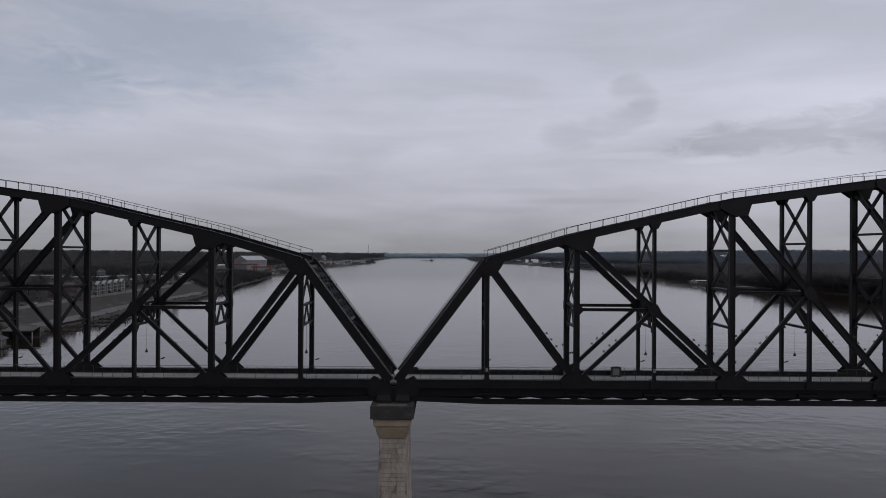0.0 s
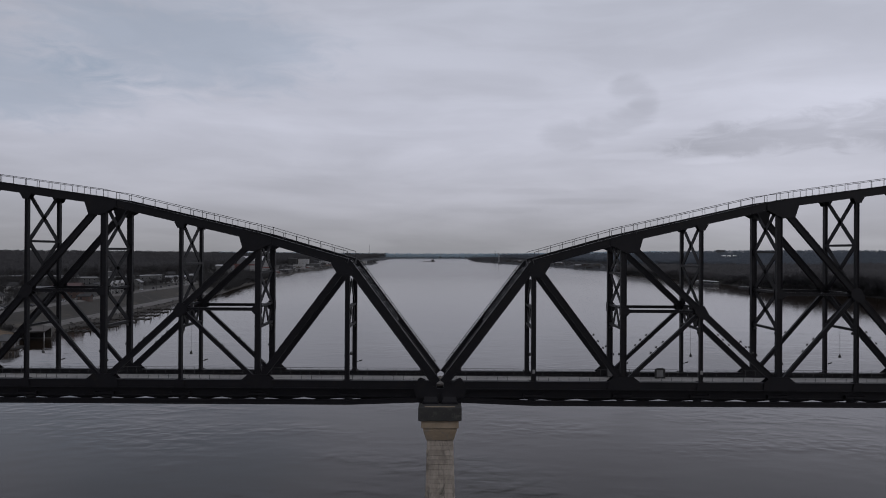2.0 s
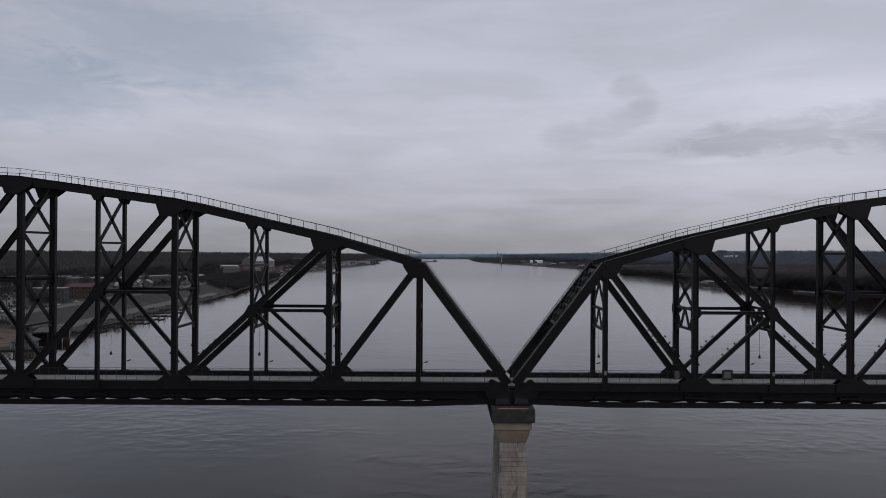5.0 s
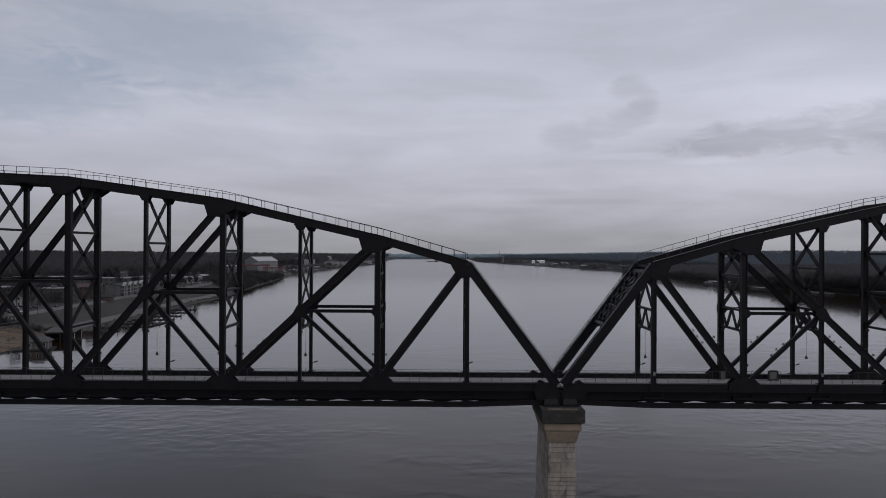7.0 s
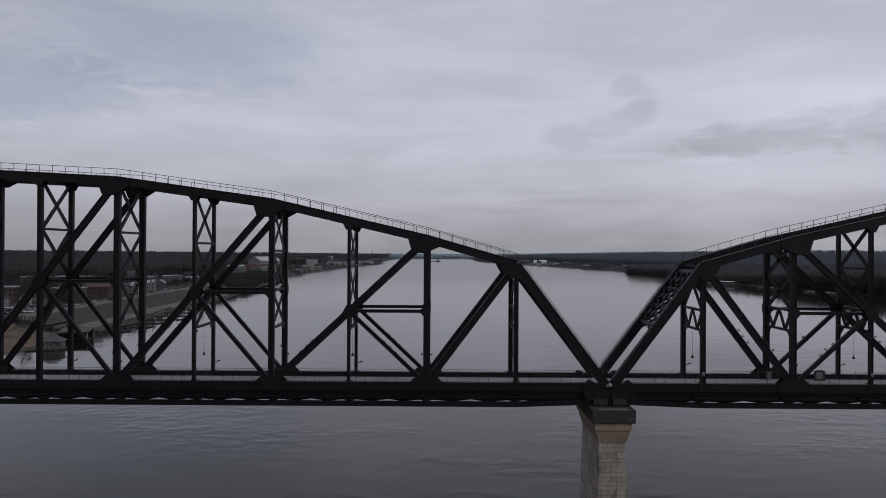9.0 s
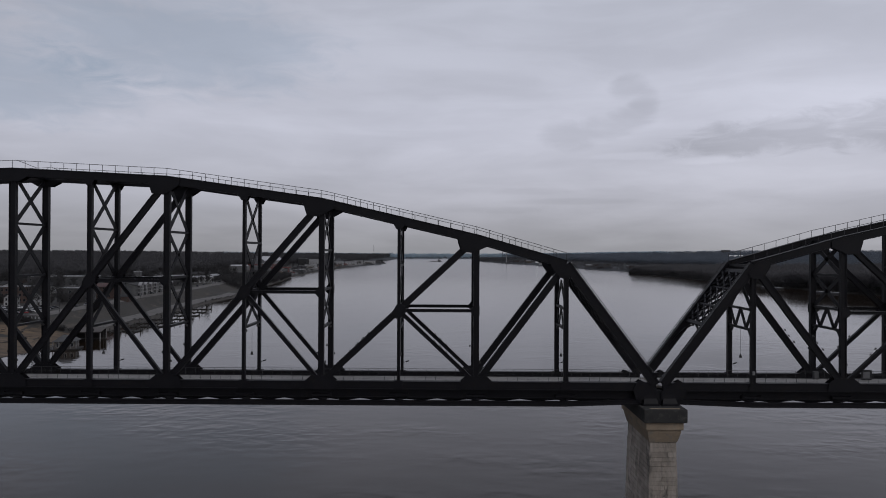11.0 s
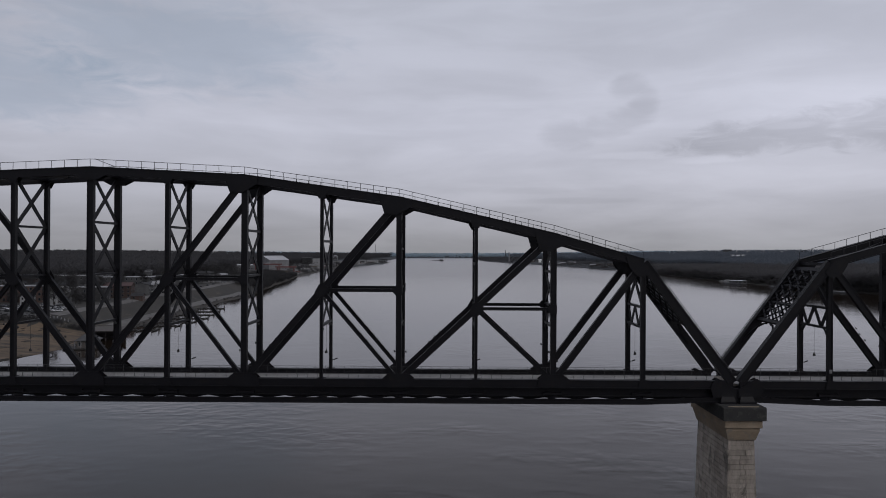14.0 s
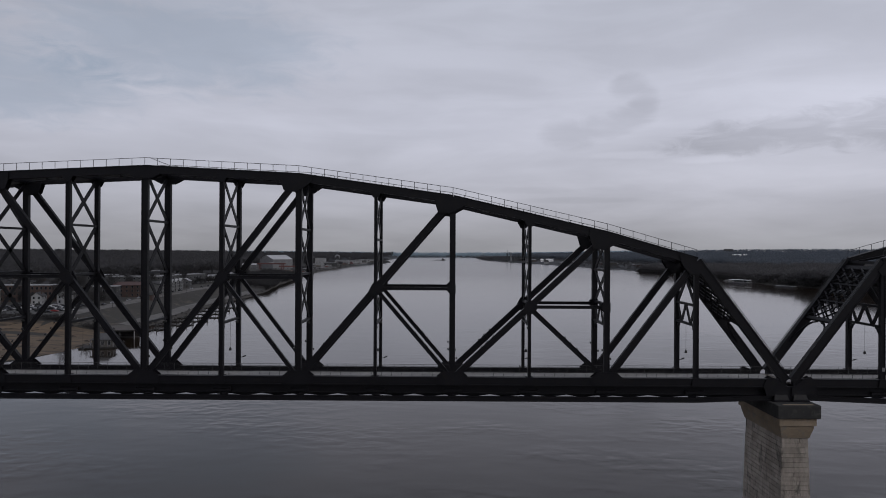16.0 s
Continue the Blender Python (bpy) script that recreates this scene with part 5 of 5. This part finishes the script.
cars = [car_thing(p, f"parked {n} car on the riverside asphalt") for p, n in zip(CAR_PAINTS, ("white", "silver", "black", "red"))]
car_rng = random.Random(4)
places = [(-262, 318, 10), (-268, 330, 6)]
for row, turn in ((47, 8), (56, 186), (66, 4), (75, 184), (85, 6)):
    y = 299.0
    while y < 341:
        y += car_rng.choice((2.9, 3.0, 3.2, 6.1, 9.5))
        places.append((float(bank_left(y)) - row + car_rng.gauss(0, 0.4), y, turn + car_rng.gauss(0, 4)))
for i in range(16):
    y = 352 + i * 24 + car_rng.uniform(-7, 7)
    places.append((float(bank_left(y)) - 40.0, y, 92))
for i, (x, y, turn) in enumerate(places):
    m = pose(x, y, ground_at(x, y) + 0.12, 0, 0, turn)
    pick = i if i < 4 else car_rng.choice((0, 1, 1, 2, 2, 2, 2, 2))
    if i < 4:
        cars[i].matrix_basis = m
    else:
        copy_thing(cars[pick], m)


def bollard():
    ob = thing("bollard", "squat white-painted bollard edging the riverside car park", "bollard", "car park bollards")
    part("shaft", solid(fresh(), [[(r * math.cos(a), r * math.sin(a), z) for a in [0.785 * i for i in range(8)]] for z, r in ((-0.3, 0.28), (1.0, 0.25), (1.12, 0.14))]), WHITE, ob)
    return ob


post = bollard()
for i in range(14):
    x, y = -268.0 + 1.8 * i, 291.5 + 0.35 * i
    m = pose(x, y, ground_at(x, y))
    if i == 0:
        post.matrix_basis = m
    else:
        copy_thing(post, m)
hedge_rng = np.random.RandomState(23)
hf = hedge_rng.uniform(0, 1, 240)
hx, hy = -296 + 74 * hf + hedge_rng.normal(0, 0.8, 240), 285 + 6 * hf + hedge_rng.normal(0, 1.6, 240)
wood("hedge", np.stack([hx, hy, land_height(hx, hy) - 0.1], -1), hedge_rng.uniform(1.6, 4.2, 240), THICKET_FORMS, BARK, "low dark leafless hedge below the riverside car park", 1.6)


def street_lamp():
    lamp = thing("street_lamp", "slim dark street lamp post beside the riverside road", "street lamp", "riverside street lamps")
    part("post", solid(fresh(), [[(r * math.cos(a), r * math.sin(a), z) for a in [0.785 * i for i in range(8)]] for z, r in ((-0.3, 0.18), (0.6, 0.14), (9.0, 0.08))]), DARK_METAL, lamp)
    part("arm", rod(fresh(), (0, 0, 8.9), (1.6, 0, 9.3), 0.05), DARK_METAL, lamp)
    part("head", box(fresh(), 1.3, 2.2, -0.15, 0.15, 9.22, 9.4, 0.03), DARK_METAL, lamp)
    return lamp


lamp = street_lamp()
for i, y in enumerate((318, 352, 400, 452, 505, 560, 640)):
    x = float(bank_left(y)) - 31.6
    m = pose(x, y, ground_at(x, y), 0, 0, 180)
    if i == 0:
        lamp.matrix_basis = m
    else:
        copy_thing(lamp, m)

# ---- trees of the town ----
def town_tree(seed):
    rng = random.Random(seed)
    ob = thing("bare_tree", "leafless winter tree with a grey-brown twiggy crown", "tree", "bare town trees")
    trunk, crown = fresh(), fresh()

    def limb(bm, a, b, r0, r1):
        axis = (b - a).normalized()
        side = axis.cross(Vector((0.31, 0.77, 0.55))).normalized()
        up = axis.cross(side)
        solid(bm, [[p + side * (r * math.cos(q)) + up * (r * math.sin(q)) for q in (0, 1.57, 3.14, 4.71)] for p, r in ((a, r0), (b, r1))])

    limb(trunk, Vector((0, 0, -0.5)), Vector((0, 0, 4.0)), 0.24, 0.18)
    limb(trunk, Vector((0, 0, 4.0)), Vector((0.2, 0.1, 9.0)), 0.18, 0.06)
    for i in range(15):
        z = rng.uniform(2.6, 8.6)
        a = rng.uniform(0, 6.28)
        reach = rng.uniform(2.0, 4.4) * (1.2 - z / 16)
        p = Vector((0.2 * z / 9, 0.1 * z / 9, z))
        q = p + Vector((reach * math.cos(a), reach * math.sin(a), rng.uniform(1.6, 4.2)))
        limb(trunk, p, q, 0.09, 0.03)
        for j in range(12):
            u = p + (q - p) * rng.uniform(0.25, 1.0)
            v = u + Vector((rng.gauss(0, 1.0), rng.gauss(0, 1.0), rng.uniform(0.3, 2.0)))
            limb(crown, u, v, 0.035, 0.012)
            for k in range(7):
                s = u + (v - u) * rng.uniform(0.2, 1.0)
                e = s + Vector((rng.gauss(0, 0.6), rng.gauss(0, 0.6), rng.uniform(0.1, 1.0)))
                side = (e - s).cross(Vector((rng.gauss(0, 1), rng.gauss(0, 1), 0.2))).normalized() * 0.05
                crown.faces.new([crown.verts.new(c) for c in (s - side, s + side, e)])
    part("trunk", trunk, BARK, ob)
    part("crown", crown, BARK, ob, "fine bare twigs")
    return ob


town_trees = [town_tree(s) for s in (3, 4, 5)]
tree_spots = 0
while tree_spots < 180:
    y = town_rng.uniform(348, 900)
    x = float(bank_left(y)) - town_rng.uniform(46, 290)
    if x < -90 - 0.66 * (y + 92) or any(math.hypot(x - a, y - b) < r * 0.9 for a, b, r in spots_taken):
        continue
    m = pose(x, y, ground_at(x, y), 0, 0, town_rng.uniform(0, 360))
    m = m @ Matrix.Scale(town_rng.uniform(0.75, 1.45), 4)
    if tree_spots < 3:
        town_trees[tree_spots].matrix_basis = m
    else:
        ob = copy_thing(town_trees[tree_spots % 3], m)
        ob.matrix_basis = m
    tree_spots += 1

# ---- far buildings ----
for x, y, w, d, label in ((283, 2330, 10, 9, "small white building beyond the far bank"), (309, 2330, 25, 12, "long white building beyond the far bank")):
    house(x, y, w, d, 2, BRIGHT, BRIGHT, label, 2.0, True, -8, "far bank buildings", name="building", chimney=False, tall=4.0)
for x, y, w in ((1170, 2900, 16), (1193, 2904, 15), (1214, 2898, 14)):
    house(x, y, w, 10, 2, BRIGHT, BRIGHT, "white house among hillside woods", 2.0, True, -25, "hillside houses", chimney=False, tall=4.0)
low_rng = random.Random(71)
for i in range(26):
    y = low_rng.uniform(1480, 2900)
    x = float(bank_right(y)) + low_rng.uniform(16, 120)
    wall_mat, word = low_rng.choice(((WHITE, "white"), (GREY, "grey"), (GREY, "grey"), (TAN, "tan"), (BRICK, "brick")))
    house(x, y, low_rng.uniform(10, 22), 9, low_rng.choice((1, 2)), wall_mat, low_rng.choice((ROOF, PALE_ROOF)), f"small {word} building on the low far bank", 1.8, True, low_rng.uniform(-25, 10), "far bank buildings", name="building", chimney=False)
flat_block(1494, 3780, 46, 20, 27, GREY, "large grey block on the wooded skyline", -20, "building", 6, gaps=5.0)


def mast(x, y, h):
    ob = thing("lattice_mast", "thin distant lattice mast above the trees", "mast", "distant masts", at=pose(x, y, ground_at(x, y)))
    for a in (0.5, 2.6, 4.7):
        part("leg", rod(fresh(), (2.2 * math.cos(a), 2.2 * math.sin(a), -1), (0.5 * math.cos(a), 0.5 * math.sin(a), h), 0.3, 4), GREY, ob)
    for i in range(8):
        z = h * i / 8
        r = 2.2 - 1.7 * i / 8
        part("brace", rod(fresh(), (r * math.cos(0.5), r * math.sin(0.5), z), (r * math.cos(2.6), r * math.sin(2.6), z + h / 9), 0.2, 4), GREY, ob)


mast(-470, 4250, 74)
mast(184, 2560, 46)
stack = thing("smokestack", "tall slim white smokestack on the far shore", "smokestack", at=pose(198, 2560, ground_at(198, 2560)))
part("shaft", solid(fresh(), [[(r * math.cos(a), r * math.sin(a), z) for a in [0.524 * i for i in range(12)]] for z, r in ((-1, 2.4), (35, 1.6), (36, 1.8))]), PALE_ROOF, stack)
